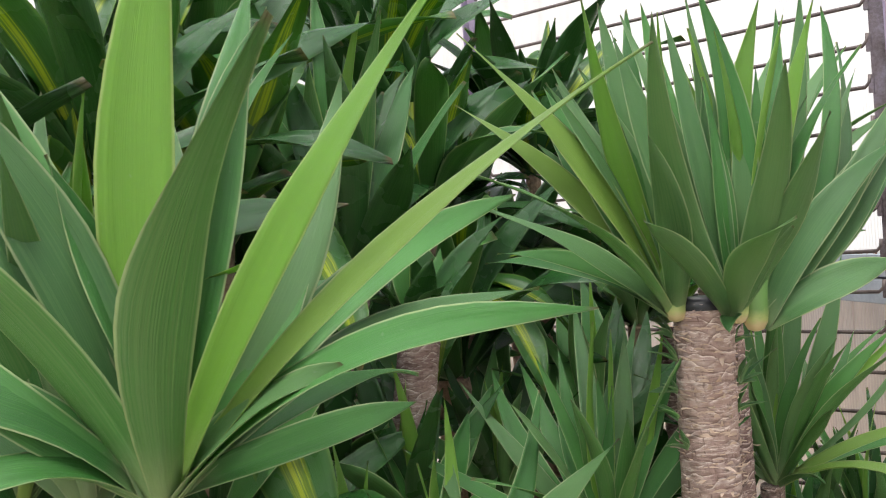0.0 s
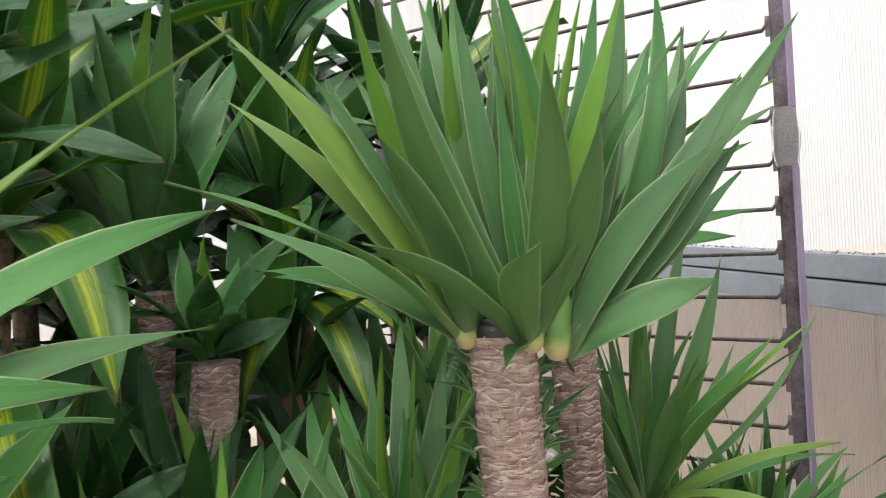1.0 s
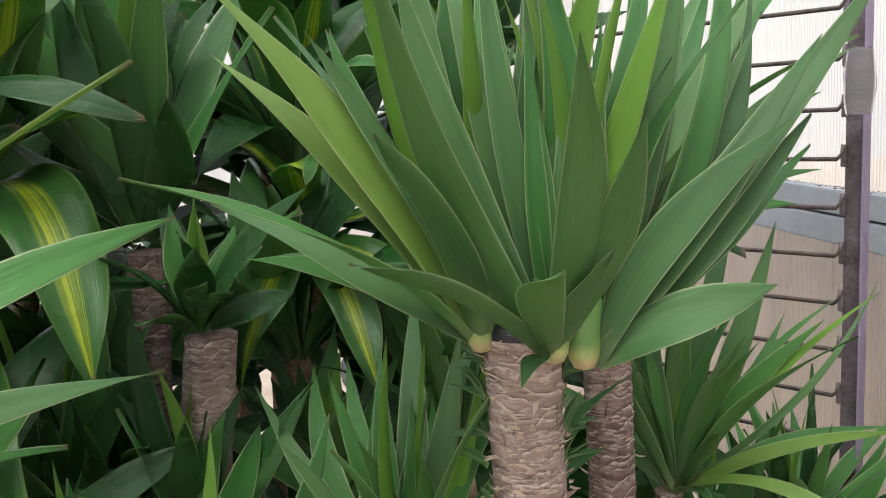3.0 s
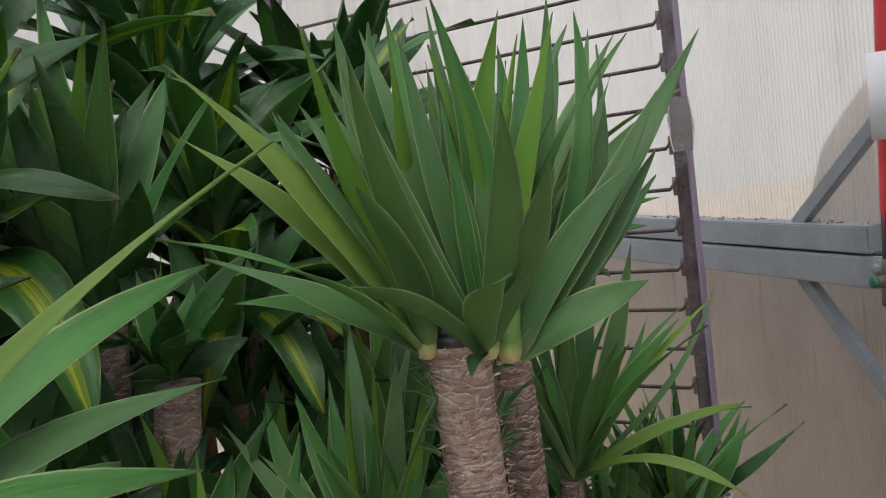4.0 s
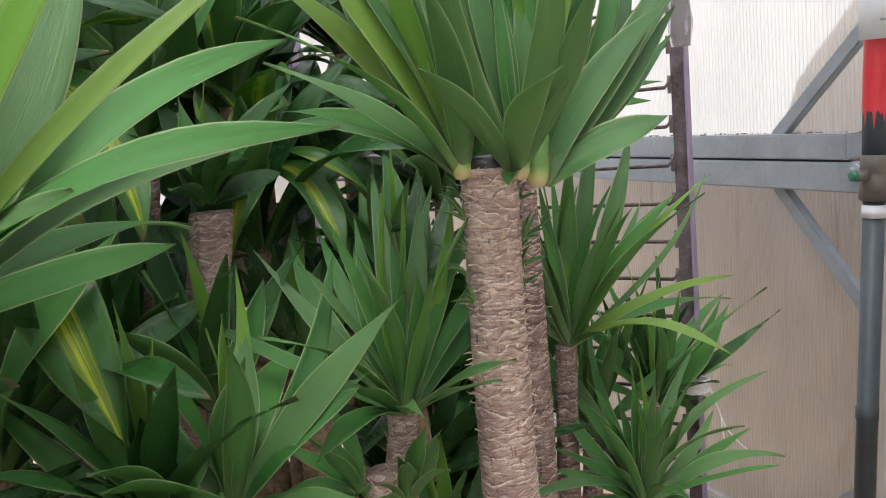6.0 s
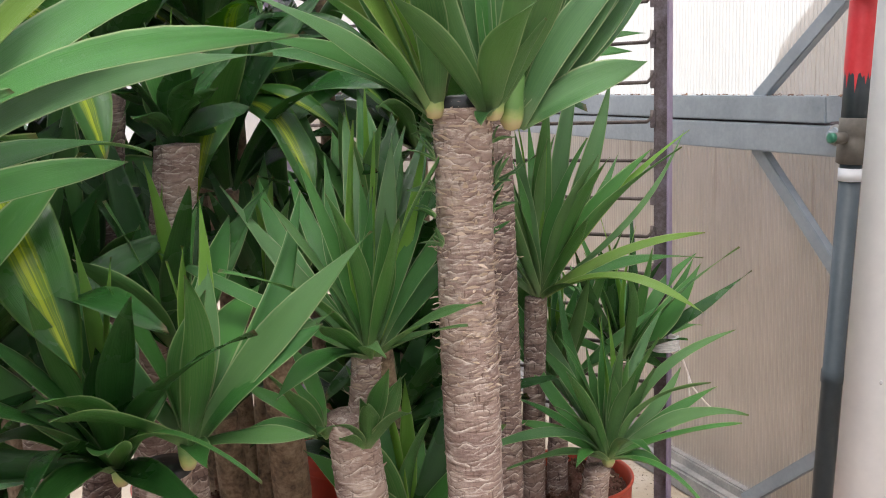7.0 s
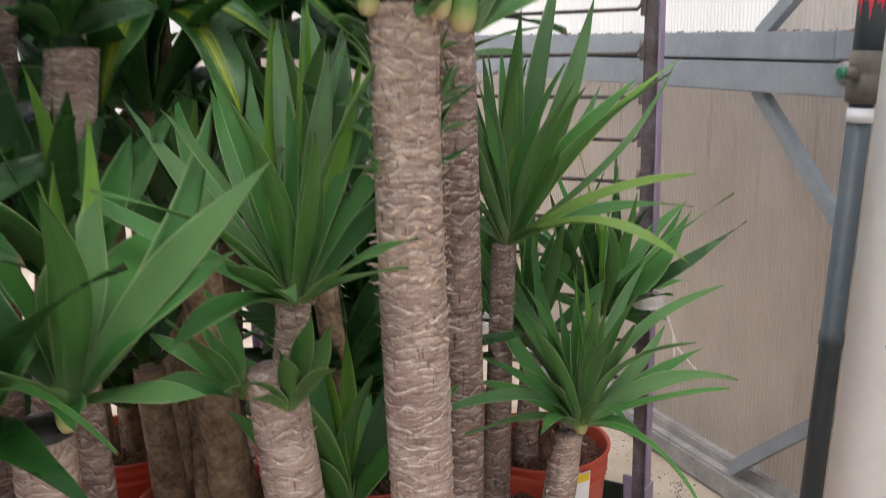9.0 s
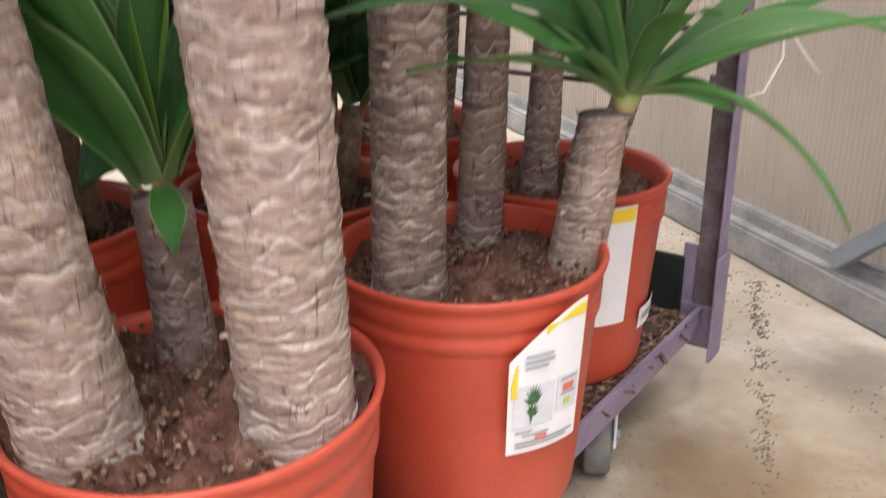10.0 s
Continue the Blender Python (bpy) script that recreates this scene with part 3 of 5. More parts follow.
box(bm, (1.518, -5, 0), (1.538, 0.345, 3.4))
structure("wall_east_south", bm, SHEET, "translucent white greenhouse wall", "wall")
bm = bmesh.new()
box(bm, (-6, -5, 3.4), (1.6, 7, 3.42))
structure("ceiling", bm, ROOF, "translucent greenhouse roof", "ceiling")
# low brown body assumed outside, added to darken and tint the lower sheet
bm = bmesh.new()
box(bm, (1.30, -6, -0.2), (1.40, 12, 0.95), 0.02)
structure("backdrop", bm, OUTSIDE_BROWN, "assumed low brown wall outside that tints the lower greenhouse wall", "wall").matrix_basis = WALL

# added body outside; gives the grey-brown smudge seen through the upper wall
bm = bmesh.new()
bmesh.ops.create_icosphere(bm, subdivisions=4, radius=1, matrix=Matrix.LocRotScale((1.80, 1.95, 0.55), None, (0.22, 0.66, 0.93)))
for v in bm.verts:
    v.co += Vector((0, 1, 1)) * 0.03 * noise.noise(v.co * 4)
structure("backdrop_shade_body", bm, rough_paint("outside_shade_brown", [(0.34, 0.295, 0.25), (0.46, 0.40, 0.34)], 0.8, scale=4), "added brown body outside that stands for a grey smudge on the wall", "heap", True).matrix_basis = WALL

OVERCAST, _nt, _p, _tc = blank("overcast_sky")
_p.inputs["Base Color"].default_value = (0, 0, 0, 1)
_p.inputs["Roughness"].default_value = 1.0
_p.inputs["Emission Color"].default_value, _p.inputs["Emission Strength"].default_value = (1.0, 0.985, 0.965, 1), 0.73
bm = bmesh.new()
box(bm, (9.0, -14, -0.5), (9.1, 16, 9))
box(bm, (-9, 16, -0.5), (9, 16.1, 9))
structure("backdrop_sky", bm, OVERCAST, "white overcast sky outside the greenhouse", "sky")

# steel rail with two lips along the wall
rail = thing("wall_rail", "grey galvanised steel rail bolted along the greenhouse wall", "rail")
rail.matrix_basis = WALL
bm = bmesh.new()
box(bm, (1.118, 1.66, 0.983), (1.172, 6.9, 1.036), 0.003)
part("upper_profile", bm, STEEL, rail, "", False)
bm = bmesh.new()
box(bm, (1.112, 1.49, 0.918), (1.170, 6.9, 0.978), 0.003)
part("lower_profile", bm, STEEL, rail, "", False)
bm = bmesh.new()
box(bm, (1.135, 1.50, 0.977), (1.165, 6.88, 0.985))
part("seam", bm, RUST, rail, "dark joint with rust")
bm = bmesh.new()
for _ in range(200):
    y, x = rng.uniform(1.5, 4), rng.uniform(1.135, 1.172)
    bmesh.ops.create_cube(bm, size=1, matrix=Matrix.LocRotScale((x, y, 1.037), Euler((rng.random(), rng.random(), rng.random() * 6)), (rng.uniform(.001, .004), rng.uniform(.002, .009), .001)))
ob = part("dust", bm, CHIP, rail, "brown dust along the top edge", False)
ob["kind"] = "stuff"
bo = lathe([(0.001, 0.0), (0.016, 0), (0.016, 0.008), (0.009, 0.010), (0.009, 0.020), (0.001, 0.022)], 6)
ob = part("bolt", bo, STEEL, rail, "zinc bolt with a wide washer", False)
ob.matrix_basis = Matrix.Translation((1.110, 1.624, 0.962)) @ pose(0, 0, 0, 0, -90, 0)
ob = part("washer", lathe([(0.001, 0), (0.021, 0), (0.021, 0.003), (0.001, 0.003)], 20), STEEL_DIRTY, rail)
ob.matrix_basis = Matrix.Translation((1.1115, 1.624, 0.962)) @ pose(0, 0, 0, 0, -90, 0)


def strut(a, b, w=0.030, t=0.022):
    """A flat steel brace."""
    a, b = Vector(a), Vector(b)
    bm = bmesh.new()
    box(bm, (-t / 2, -w / 2, 0), (t / 2, w / 2, (b - a).length), 0.002)
    ob = tagged(part("steel_brace", bm, STEEL, None, "", False), "grey galvanised steel brace of the greenhouse wall", "brace", "wall braces")
    d = (b - a).normalized()
    x = Vector((1, 0, 0))
    y = d.cross(x).normalized()
    x = y.cross(d)
    ob.matrix_basis = WALL @ Matrix.Translation(a) @ Matrix((x, y, d)).transposed().to_4x4()
    return ob


strut((1.150, 1.882, 1.029), (1.150, 1.307, 1.517))
strut((1.150, 1.882, 0.922), (1.150, 1.307, 0.342))
strut((1.140, 1.885, 0.078), (1.140, 1.431, 0.475))
bm = bmesh.new()
box(bm, (1.128, 0.3, 0.0), (1.19, 6.95, 0.060), 0.006)
box(bm, (1.155, 0.3, 0.055), (1.19, 6.95, 0.085), 0.004)
structure("sill", bm, STEEL_DIRTY, "dusty grey steel sill at the foot of the wall", "sill").matrix_basis = WALL

# white round column and the dark pipe beside it
col = thing("column", "white painted round steel column with scuffs", "column", loc=(1.066, 1.282, 0))
col.matrix_basis = Matrix.Translation((1.066 - 0.047, 1.282, 0)) @ pose(0, 0, 0, 0, 3.0, 0)
part("shaft", lathe([(0.056, 0), (0.056, 3.4)], 40, True), WHITE, col)
part("base_plate", lathe([(0.09, 0), (0.09, 0.012), (0.058, 0.014)], 32, True), WHITE, col)
for zz, aa in ((0.905, 226), (0.60, 232)):
    bm = bmesh.new()
    bmesh.ops.create_icosphere(bm, subdivisions=2, radius=1, matrix=Matrix.Translation((0.056 * math.cos(radians(aa)), 0.056 * math.sin(radians(aa)), zz)) @ pose(0, 0, 0, 0, 0, aa) @ Matrix.Diagonal((0.0008, 0.0022, rng.uniform(0.003, 0.006), 1)))
    part("scuff", bm, INK, col, "chipped paint")
pipe = thing("standpipe", "dark water pipe with a red painted top and a white band", "pipe", loc=(1.104, 1.462, 0))
pipe.matrix_basis = Matrix.Translation((1.104 - 0.047, 1.462, 0)) @ pose(0, 0, 0, 0, 3.0, 0)
part("lower_pipe", lathe([(0.0185, 0.10), (0.0185, 0.52), (0.0205, 0.522), (0.0205, 0.545), (0.0185, 0.547), (0.0185, 0.93)], 28, True), PIPE, pipe)
part("band", lathe([(0.0205, 0.895), (0.0205, 0.918)], 28, True), WHITE, pipe, "white tape band")
part("coupling", lathe([(0.021, 0.925), (0.026, 0.928), (0.026, 0.968), (0.0235, 0.972), (0.0255, 0.976), (0.0255, 1.005), (0.021, 1.008)], 28, True), FITTING, pipe, "grey-brown threaded coupling")
tap = part("tap", tube([(-0.026, -0.012, 0.972), (-0.040, -0.014, 0.972), (-0.050, -0.014, 0.972)], [0.010, 0.010, 0.009], 14), FITTING, pipe, "small brass tap with a green cap")
part("cap", tube([(-0.048, -0.014, 0.972), (-0.049, -0.014, 0.972), (-0.056, -0.015, 0.972), (-0.057, -0.015, 0.972)], [0.008, 0.0095, 0.0095, 0.007], 18), GREEN_CAP, tap)
part("upper_pipe", lathe([(0.023, 1.0), (0.024, 1.10), (0.024, 1.12)], 28, True), PIPE, pipe)
# red paint that ran down in drips
bm = bmesh.new()
n = 48
drip = [1.085 + 0.022 * noise.noise((4 * math.cos(2 * math.pi * k / n), 4 * math.sin(2 * math.pi * k / n), 3)) - (0.03 if k % 5 == 0 else 0) for k in range(n)]
rows = [[bm.verts.new((0.0252 * math.cos(2 * math.pi * k / n), 0.0252 * math.sin(2 * math.pi * k / n), z)) for k, z in enumerate(zz)] for zz in (drip, [1.13] * n, [2.6] * n)]
for a, b in zip(rows, rows[1:]):
    for k in range(n):
        bm.faces.new((a[k], a[(k + 1) % n], b[(k + 1) % n], b[k]))
part("red_sleeve", bm, RED, pipe, "red paint with drips")
el = part("elbow", tube([(0, 0, 0.115), (0, 0, 0.075), (-0.012, -0.012, 0.050), (-0.035, -0.035, 0.042), (-0.06, -0.06, 0.042)], [0.025, 0.025, 0.026, 0.025, 0.025], 20), TERRACOTTA, pipe, "brown elbow fitting")
part("collar", lathe([(0.024, 0.09), (0.029, 0.092), (0.029, 0.112), (0.024, 0.115)], 24, True), TERRACOTTA, pipe)
note = thing("paper_note", "white paper note fixed to the red pipe", "note")
bm = bmesh.new()
box(bm, (-0.001, -0.055, 0), (0, 0.055, 0.14))
sheet = part("sheet", bm, PAPER, note)
for k in range(6):
    bm = bmesh.new()
    box(bm, (-0.0018, -0.045, 0.10 - 0.014 * k), (-0.0012, rng.uniform(-0.01, 0.03), 0.104 - 0.014 * k))
    part("ink_line", bm, INK, sheet)
note.matrix_basis = Matrix.Translation((1.117, 1.418, 1.205)) @ pose(0, 0, 0, 0, 0, 55)

# ---- the plant trolley, turned about 47 degrees ----
TURN = math.degrees(math.atan2(-0.733, -0.68))
TR = Matrix.Translation((0.833, 1.632, 0)) @ pose(0, 0, 0, 0, 0, TURN)
trolley = thing("plant_trolley", "plant trolley with a debris-covered deck and purple steel end frame", "trolley")
trolley.matrix_basis = TR
DECK_Z = 0.112
LEN, WID = 1.78, 0.98
# own axes: x along the front edge, y towards the camera's side (minus: under the plants)
bm = bmesh.new()
box(bm, (0.0, -WID, DECK_Z - 0.014), (LEN, -0.024, DECK_Z), 0.002)
part("deck", bm, DECK, trolley, "dark board under soil and dry leaves", False)
for nm, lo, hi in (("front_rail", (-0.02, -0.024, DECK_Z - 0.022), (LEN, -0.017, DECK_Z + 0.012)), ("back_rail", (-0.02, -WID - 0.006, DECK_Z - 0.04), (LEN, -WID, DECK_Z + 0.012)),
                   ("end_rail", (-0.026, -WID, DECK_Z - 0.04), (-0.02, 0.0, DECK_Z + 0.012))):
    bm = bmesh.new()
    box(bm, lo, hi, 0.0015)
    part(nm, bm, PURPLE, trolley, "", False)
bm = bmesh.new()
box(bm, (-0.019, -WID + 0.01, DECK_Z - 0.01), (-0.012, -0.046, DECK_Z + 0.078), 0.002)
part("end_board", bm, POT_DARK, trolley, "dark grey end board", False)
POST_TOP = 1.85
for y in (0.0, -WID):
    bm = bmesh.new()
    s = 1 if y == 0 else -1
    box(bm, (-0.026, y - s * 0.032, 0.095), (-0.022, y, POST_TOP), 0.001)
    post = part("post", bm, RUST if y == 0 else PURPLE, trolley, "purple steel angle post with worn brown paint", False)
    bm = bmesh.new()
    box(bm, (-0.026, y, 0.095), (-0.002, y + s * 0.004, POST_TOP), 0.001)
    part("flange", bm, PURPLE, post, "purple painted edge", False)
    bm = bmesh.new()
    for k in range(18):
        z = 0.48 + 0.075 * k
        box(bm, (-0.022, y - s * 0.038, z - 0.012), (-0.018, y - s * 0.028, z + 0.022), 0.001)
    part("hook", bm, RUST, post, "", False)["kind"] = "stuff"
bm = bmesh.new()
box(bm, (-0.030, -0.052, 0.060), (-0.026, 0.006, 0.205), 0.001)
box(bm, (-0.030, 0.0045, 0.060), (0.012, 0.0085, 0.205), 0.001)
part("foot_bracket", bm, PURPLE, trolley, "scuffed purple corner bracket", False)
for k in range(19):
    z = 0.405 + 0.075 * k
    bend = [(-0.02, -0.034, z + 0.022), (-0.02, -0.036, z + 0.008), (-0.02, -0.044, z), (-0.02, -WID / 2, z - 0.004), (-0.02, -WID + 0.044, z), (-0.02, -WID + 0.036, z + 0.008), (-0.02, -WID + 0.034, z + 0.022)]
    part("rung", tube(bend, 0.0038, 8), ROD, trolley)


def castor(x, y):
    c = thing("castor", "grey rubber swivel castor under the trolley", "wheel", "trolley castors")
    c.matrix_basis = TR @ Matrix.Translation((x, y, 0)) @ pose(0, 0, 0, 0, 0, 25)
    ty = part("tyre", lathe([(0.034, -0.013), (0.043, -0.015), (0.047, -0.011), (0.048, 0), (0.047, 0.011), (0.043, 0.015), (0.034, 0.013)], 36), RUBBER, c)
    ty.matrix_basis = Matrix.Translation((0.012, 0, 0.048)) @ pose(0, 0, 0, 90, 0, 0)
    hub = part("rim", lathe([(0.006, -0.009), (0.016, -0.012), (0.030, -0.009), (0.035, -0.011), (0.035, 0.011), (0.030, 0.009), (0.016, 0.012), (0.006, 0.009)], 28, True), STEEL, c)
    hub.matrix_basis = ty.matrix_basis
    bm = bmesh.new()
    for s in (-1, 1):
        box(bm, (-0.006, s * 0.020 - 0.0015, 0.036), (0.026, s * 0.020 + 0.0015, 0.098), 0.001)
    box(bm, (-0.018, -0.022, 0.094), (0.030, 0.022, 0.098), 0.001)
    part("fork", bm, WHITE, c, "pale painted fork", False)
    part("axle", lathe([(0.006, -0.026), (0.006, 0.026)], 12, True), STEEL, c).matrix_basis = ty.matrix_basis
    return c


for x, y in ((0.212, -0.052), (1.60, -0.08), (0.20, -0.92), (1.60, -0.92)):
    castor(x, y)
# dry litter on the deck
bm = bmesh.new()
for _ in range(3600):
    x, y = rng.uniform(0.0, LEN - 0.05), -(0.026 + (WID - 0.08) * rng.random() ** 1.8)
    m = Matrix.LocRotScale((x, y, DECK_Z + rng.uniform(0.0, 0.006)), Euler((rng.uniform(-.3, .3), rng.uniform(-.3, .3), rng.uniform(0, 6))), (rng.uniform(.004, .022) if rng.random() < 0.8 else rng.uniform(.03, .09), rng.uniform(.0015, .006), rng.uniform(.0012, .005)))
    bmesh.ops.create_cube(bm, size=1, matrix=m)
ob = tagged(part("leaf_litter", bm, CHIP, None, "", False), "dry leaf litter and soil crumbs on the trolley deck", "litter", kind="stuff")
ob.matrix_basis = TR

# dark crumbs on the floor: along a joint beside the trolley and towards the sill
bm = bmesh.new()
for _ in range(1000):
    k = rng.random()
    if k < 0.55:
        q = rng.random() ** 0.8
        x, y = 0.80 + 0.283 * q + rng.gauss(0, 0.009), 1.38 + 0.607 * q
        if noise.noise((x * 26, y * 26, 0)) < -0.15:
            continue
    else:
        x, y = rng.uniform(0.93, 1.12), rng.uniform(1.35, 2.5)
        if noise.noise((x * 9, y * 6, 4)) < 0.12:
            continue
    big = 1 if rng.random() < 0.96 else 2.2
    bmesh.ops.create_cube(bm, size=1, matrix=Matrix.LocRotScale((x, y, 0.0012), Euler((0, 0, rng.uniform(0, 6))), (rng.uniform(.001, .004) * big, rng.uniform(.0008, .002) * big, .0012 * big)))
tagged(part("floor_dirt", bm, DIRT, None, "", False), "dark soil crumbs scattered on the concrete floor", "dirt", kind="stuff")

# white cord wound round the post
P0 = Vector((0.815, 1.612, 0))
cord = thing("cord", "white cord wound round the trolley post with loose loops", "cord")
pts = []
for k in range(6 * 14):
    a = 2 * math.pi * k / 14
    pts.append((P0.x + 0.008 + 0.025 * math.cos(a), P0.y + 0.003 + 0.025 * math.sin(a), 0.565 + 0.028 * k / 84))
part("winding", tube(pts, 0.0026, 6), CORD, cord)
part("loop", tube([(0.845, 1.60, 0.575), (0.858, 1.595, 0.53), (0.872, 1.595, 0.49), (0.90, 1.595, 0.455), (0.915, 1.595, 0.44)], 0.0016, 6), CORD, cord)
part("loop", tube([(0.845, 1.60, 0.57), (0.862, 1.595, 0.52), (0.868, 1.595, 0.46), (0.852, 1.598, 0.42), (0.835, 1.60, 0.415)], 0.0016, 6), CORD, cord)
# thin clear plastic cover on the post
cup = thing("plastic_cover", "crumpled clear plastic sleeve hung on the trolley post", "sleeve", loc=(0.808, 1.582, 1.225))
bm = bmesh.new()
rows = []
for i in range(9):
    rows.append([])
    for j in range(20):
        a = 2 * math.pi * j / 20
        r = 0.021 * (0.8 + 0.2 * math.sin(math.pi * i / 8)) * (1 + 0.16 * noise.noise((3 * math.cos(a), 3 * math.sin(a), i * 0.5)))
        rows[-1].append(bm.verts.new((r * math.cos(a), r * math.sin(a), 0.0115 * i)))
for a, b in zip(rows, rows[1:]):
    for j in range(20):
        bm.faces.new((a[j], a[(j + 1) % 20], b[(j + 1) % 20], b[j]))
bm.faces.new(rows[-1])
part("sleeve", bm, glass, cup)

# ---- plants: front row ----
GROUP = "potted yuccas on the trolley"


def yucca(label):
    return thing("yucca_plant", label, "plant", GROUP)


# the tall one: three canes in one pot
pa = yucca("tall yucca with thick ringed canes in a terracotta plastic pot")
pot(pa, (0.258, 1.155), 0.122, full=0.008)
tall = cane(pa, (0.325, 1.112, 0.318), (0.302, 1.003, 1.082), 0.036, 0.0335, bow=(0.0, 0.012), wig=0.001, lift=0.058, pitch=0.0145)
husks(tall, (0.325, 1.112, 0.318), (0.302, 1.003, 1.082), 0.036, 0.0335, 520, 0.55, 0.985, (0.001, 0.012), 0.34)
husks(tall, (0.325, 1.112, 0.318), (0.302, 1.003, 1.082), 0.036, 0.0335, 420, 0.10, 0.60, (0.001, 0.012), 0.05)
wax_cap(tall, (0.302, 1.003, 1.085), 0.031)
for b, r in (((0.268, 0.990, 1.075), 0.0125), ((0.327, 0.964, 1.070), 0.0115), ((0.352, 0.985, 1.060), 0.0140)):
    bulb(tall, b, r)
CROWN_L = [(-141, 30, 0.32, 0.025, 0.07), (-171, 56, 0.38, 0.037, 0.05), (-165, 33, 0.24, 0.030, 0.10), (164, 19, 0.21, 0.024, 0.12), (-172, 24, 0.20, 0.024, 0.10), (-147, 73, 0.35, 0.028, 0.03), (163, 65, 0.29, 0.030, 0.06), (143, 60, 0.31, 0.030, 0.08), (99, 77, 0.36, 0.038, 0.03), (137, 79, 0.36, 0.035, 0.03), (-108, 44, 0.26, 0.036, 0.04), (172, 49, 0.33, 0.028, 0.06)]
CROWN_M = [(-124, 27, 0.25, 0.030, 0.05), (-91, 29, 0.22, 0.036, 0.05), (-120, 54, 0.36, 0.033, 0.03), (-173, 71, 0.33, 0.036, 0.05), (115, 87, 0.36, 0.038, 0.02), (-86, 57, 0.29, 0.037, 0.03), (18, 80, 0.35, 0.035, 0.02), (110, 71, 0.39, 0.035, 0.03), (-71, 52, 0.25, 0.033, 0.05), (3, 72, 0.35, 0.026, 0.02)]
CROWN_R = [(30, 74, 0.39, 0.030, 0.03), (-8, 25, 0.155, 0.044, 0.12), (24, 46, 0.46, 0.031, 0.05), (21, 42, 0.29, 0.031, 0.08), (13, 52, 0.33, 0.032, 0.08), (30, 33, 0.30, 0.030, 0.08), (-2, 51, 0.25, 0.036, 0.08), (41, 55, 0.40, 0.030, 0.08), (37, 65, 0.40, 0.030, 0.08)]
rosette(tall, (0.271, 0.997, 1.072), CROWN_L, 16, 0.33, 0.032, 45, 85, [LEAF, LEAF_GREY_SHEEN, LEAF_GREY_SHEEN], toward=(120, 150), pale=(1, 11), young=(5,))
rosette(tall, (0.325, 0.975, 1.065), CROWN_M, 14, 0.34, 0.032, 60, 88, [LEAF, LEAF_GREY_SHEEN, LEAF_GREY_SHEEN], toward=(85, 170), young=(9, 6))
rosette(tall, (0.354, 0.992, 1.050), CROWN_R, 14, 0.36, 0.030, 38, 85, [LEAF, LEAF_GREY_SHEEN, LEAF_GREY_SHEEN], toward=(45, 110))
rosette(tall, (0.322, 0.966, 1.068), mats=[LEAF, LEAF_GREY_SHEEN], specs=[(-112, -8, 0.055, 0.022, 0.10), (-100, 45, 0.11, 0.024, 0.05), (-60, 50, 0.12, 0.024, 0.05)])
for k, (az_, z_) in enumerate(((165, 1.045), (190, 1.020), (180, 0.985), (172, 0.955), (205, 0.925), (10, 1.035), (-10, 0.99), (20, 0.955))):
    at_ = Vector((0.303 + 0.034 * math.cos(radians(az_)), 1.010 + 0.034 * math.sin(radians(az_)), z_))
    for q in range(4):
        leaf(tall, at_, az_ + rng.uniform(-35, 35), rng.uniform(0, 65), rng.uniform(0.018, 0.036), rng.uniform(0.005, 0.008), 0.08, LEAF if k % 2 else LEAF_GREY_SHEEN, rng.uniform(-30, 30))
thick = cane(pa, (0.198, 1.117, 0.318), (0.164, 1.087, 0.705), 0.037, 0.030, lift=0.05, pitch=0.017)
husks(thick, (0.198, 1.117, 0.318), (0.164, 1.087, 0.705), 0.037, 0.030, 200, 0.1, 0.97, free=0.04)
TH_V = [(-71, 34, 0.19, 0.032, 0.08), (-38, 62, 0.14, 0.030, 0.08), (-113, 33, 0.17, 0.020, 0.08), (-70, 60, 0.18, 0.030, 0.08), (-93, 42, 0.18, 0.030, 0.08)]
rosette(thick, (0.178, 1.050, 0.680), [(a, b, c * 0.72, d * 0.8, e) for a, b, c, d, e in TH_V], 5, 0.10, 0.022, 20, 80, toward=(-40, 150))
rosette(thick, (0.133, 1.065, 0.690), (), 6, 0.13, 0.026, 10, 70, [LEAF], toward=(200, 160))
upper = cane(pa, (0.182, 1.10, 0.69), (0.189, 1.085, 0.782), 0.021, 0.018)
husks(upper, (0.182, 1.10, 0.69), (0.189, 1.085, 0.782), 0.021, 0.018, 60, 0.1, 0.98)
TH_Q = [(18, 35, 0.24, 0.034, 0.06), (-29, 20, 0.12, 0.030, 0.08), (14, 72, 0.27, 0.024, 0.02), (63, 65, 0.28, 0.040, 0.03), (66, 75, 0.21, 0.030, 0.03), (89, 58, 0.33, 0.045, 0.04), (104, 63, 0.26, 0.035, 0.04), (122, 44, 0.29, 0.040, 0.08), (113, 48, 0.28, 0.035, 0.08), (-123, 33, 0.13, 0.040, 0.04), (-131, 0, 0.16, 0.045, 0.12)]
rosette(upper, (0.190, 1.062, 0.787), [(a, b, c, d * 0.74, e) for a, b, c, d, e in TH_Q], 20, 0.29, 0.027, 15, 85, [LEAF, LEAF, LEAF_GREY_SHEEN], young=(2,))
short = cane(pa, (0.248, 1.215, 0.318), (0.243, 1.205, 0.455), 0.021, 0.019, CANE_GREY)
rosette(short, (0.243, 1.205, 0.465), [(-150, 55, 0.22, 0.05, 0.05), (170, 60, 0.26, 0.05, 0.05), (140, 50, 0.24, 0.045, 0.05), (-75, -35, 0.055, 0.022, 0.1)], 8, 0.24, 0.045, 35, 80, [LEAF, LEAF_DEEP_SHADE])

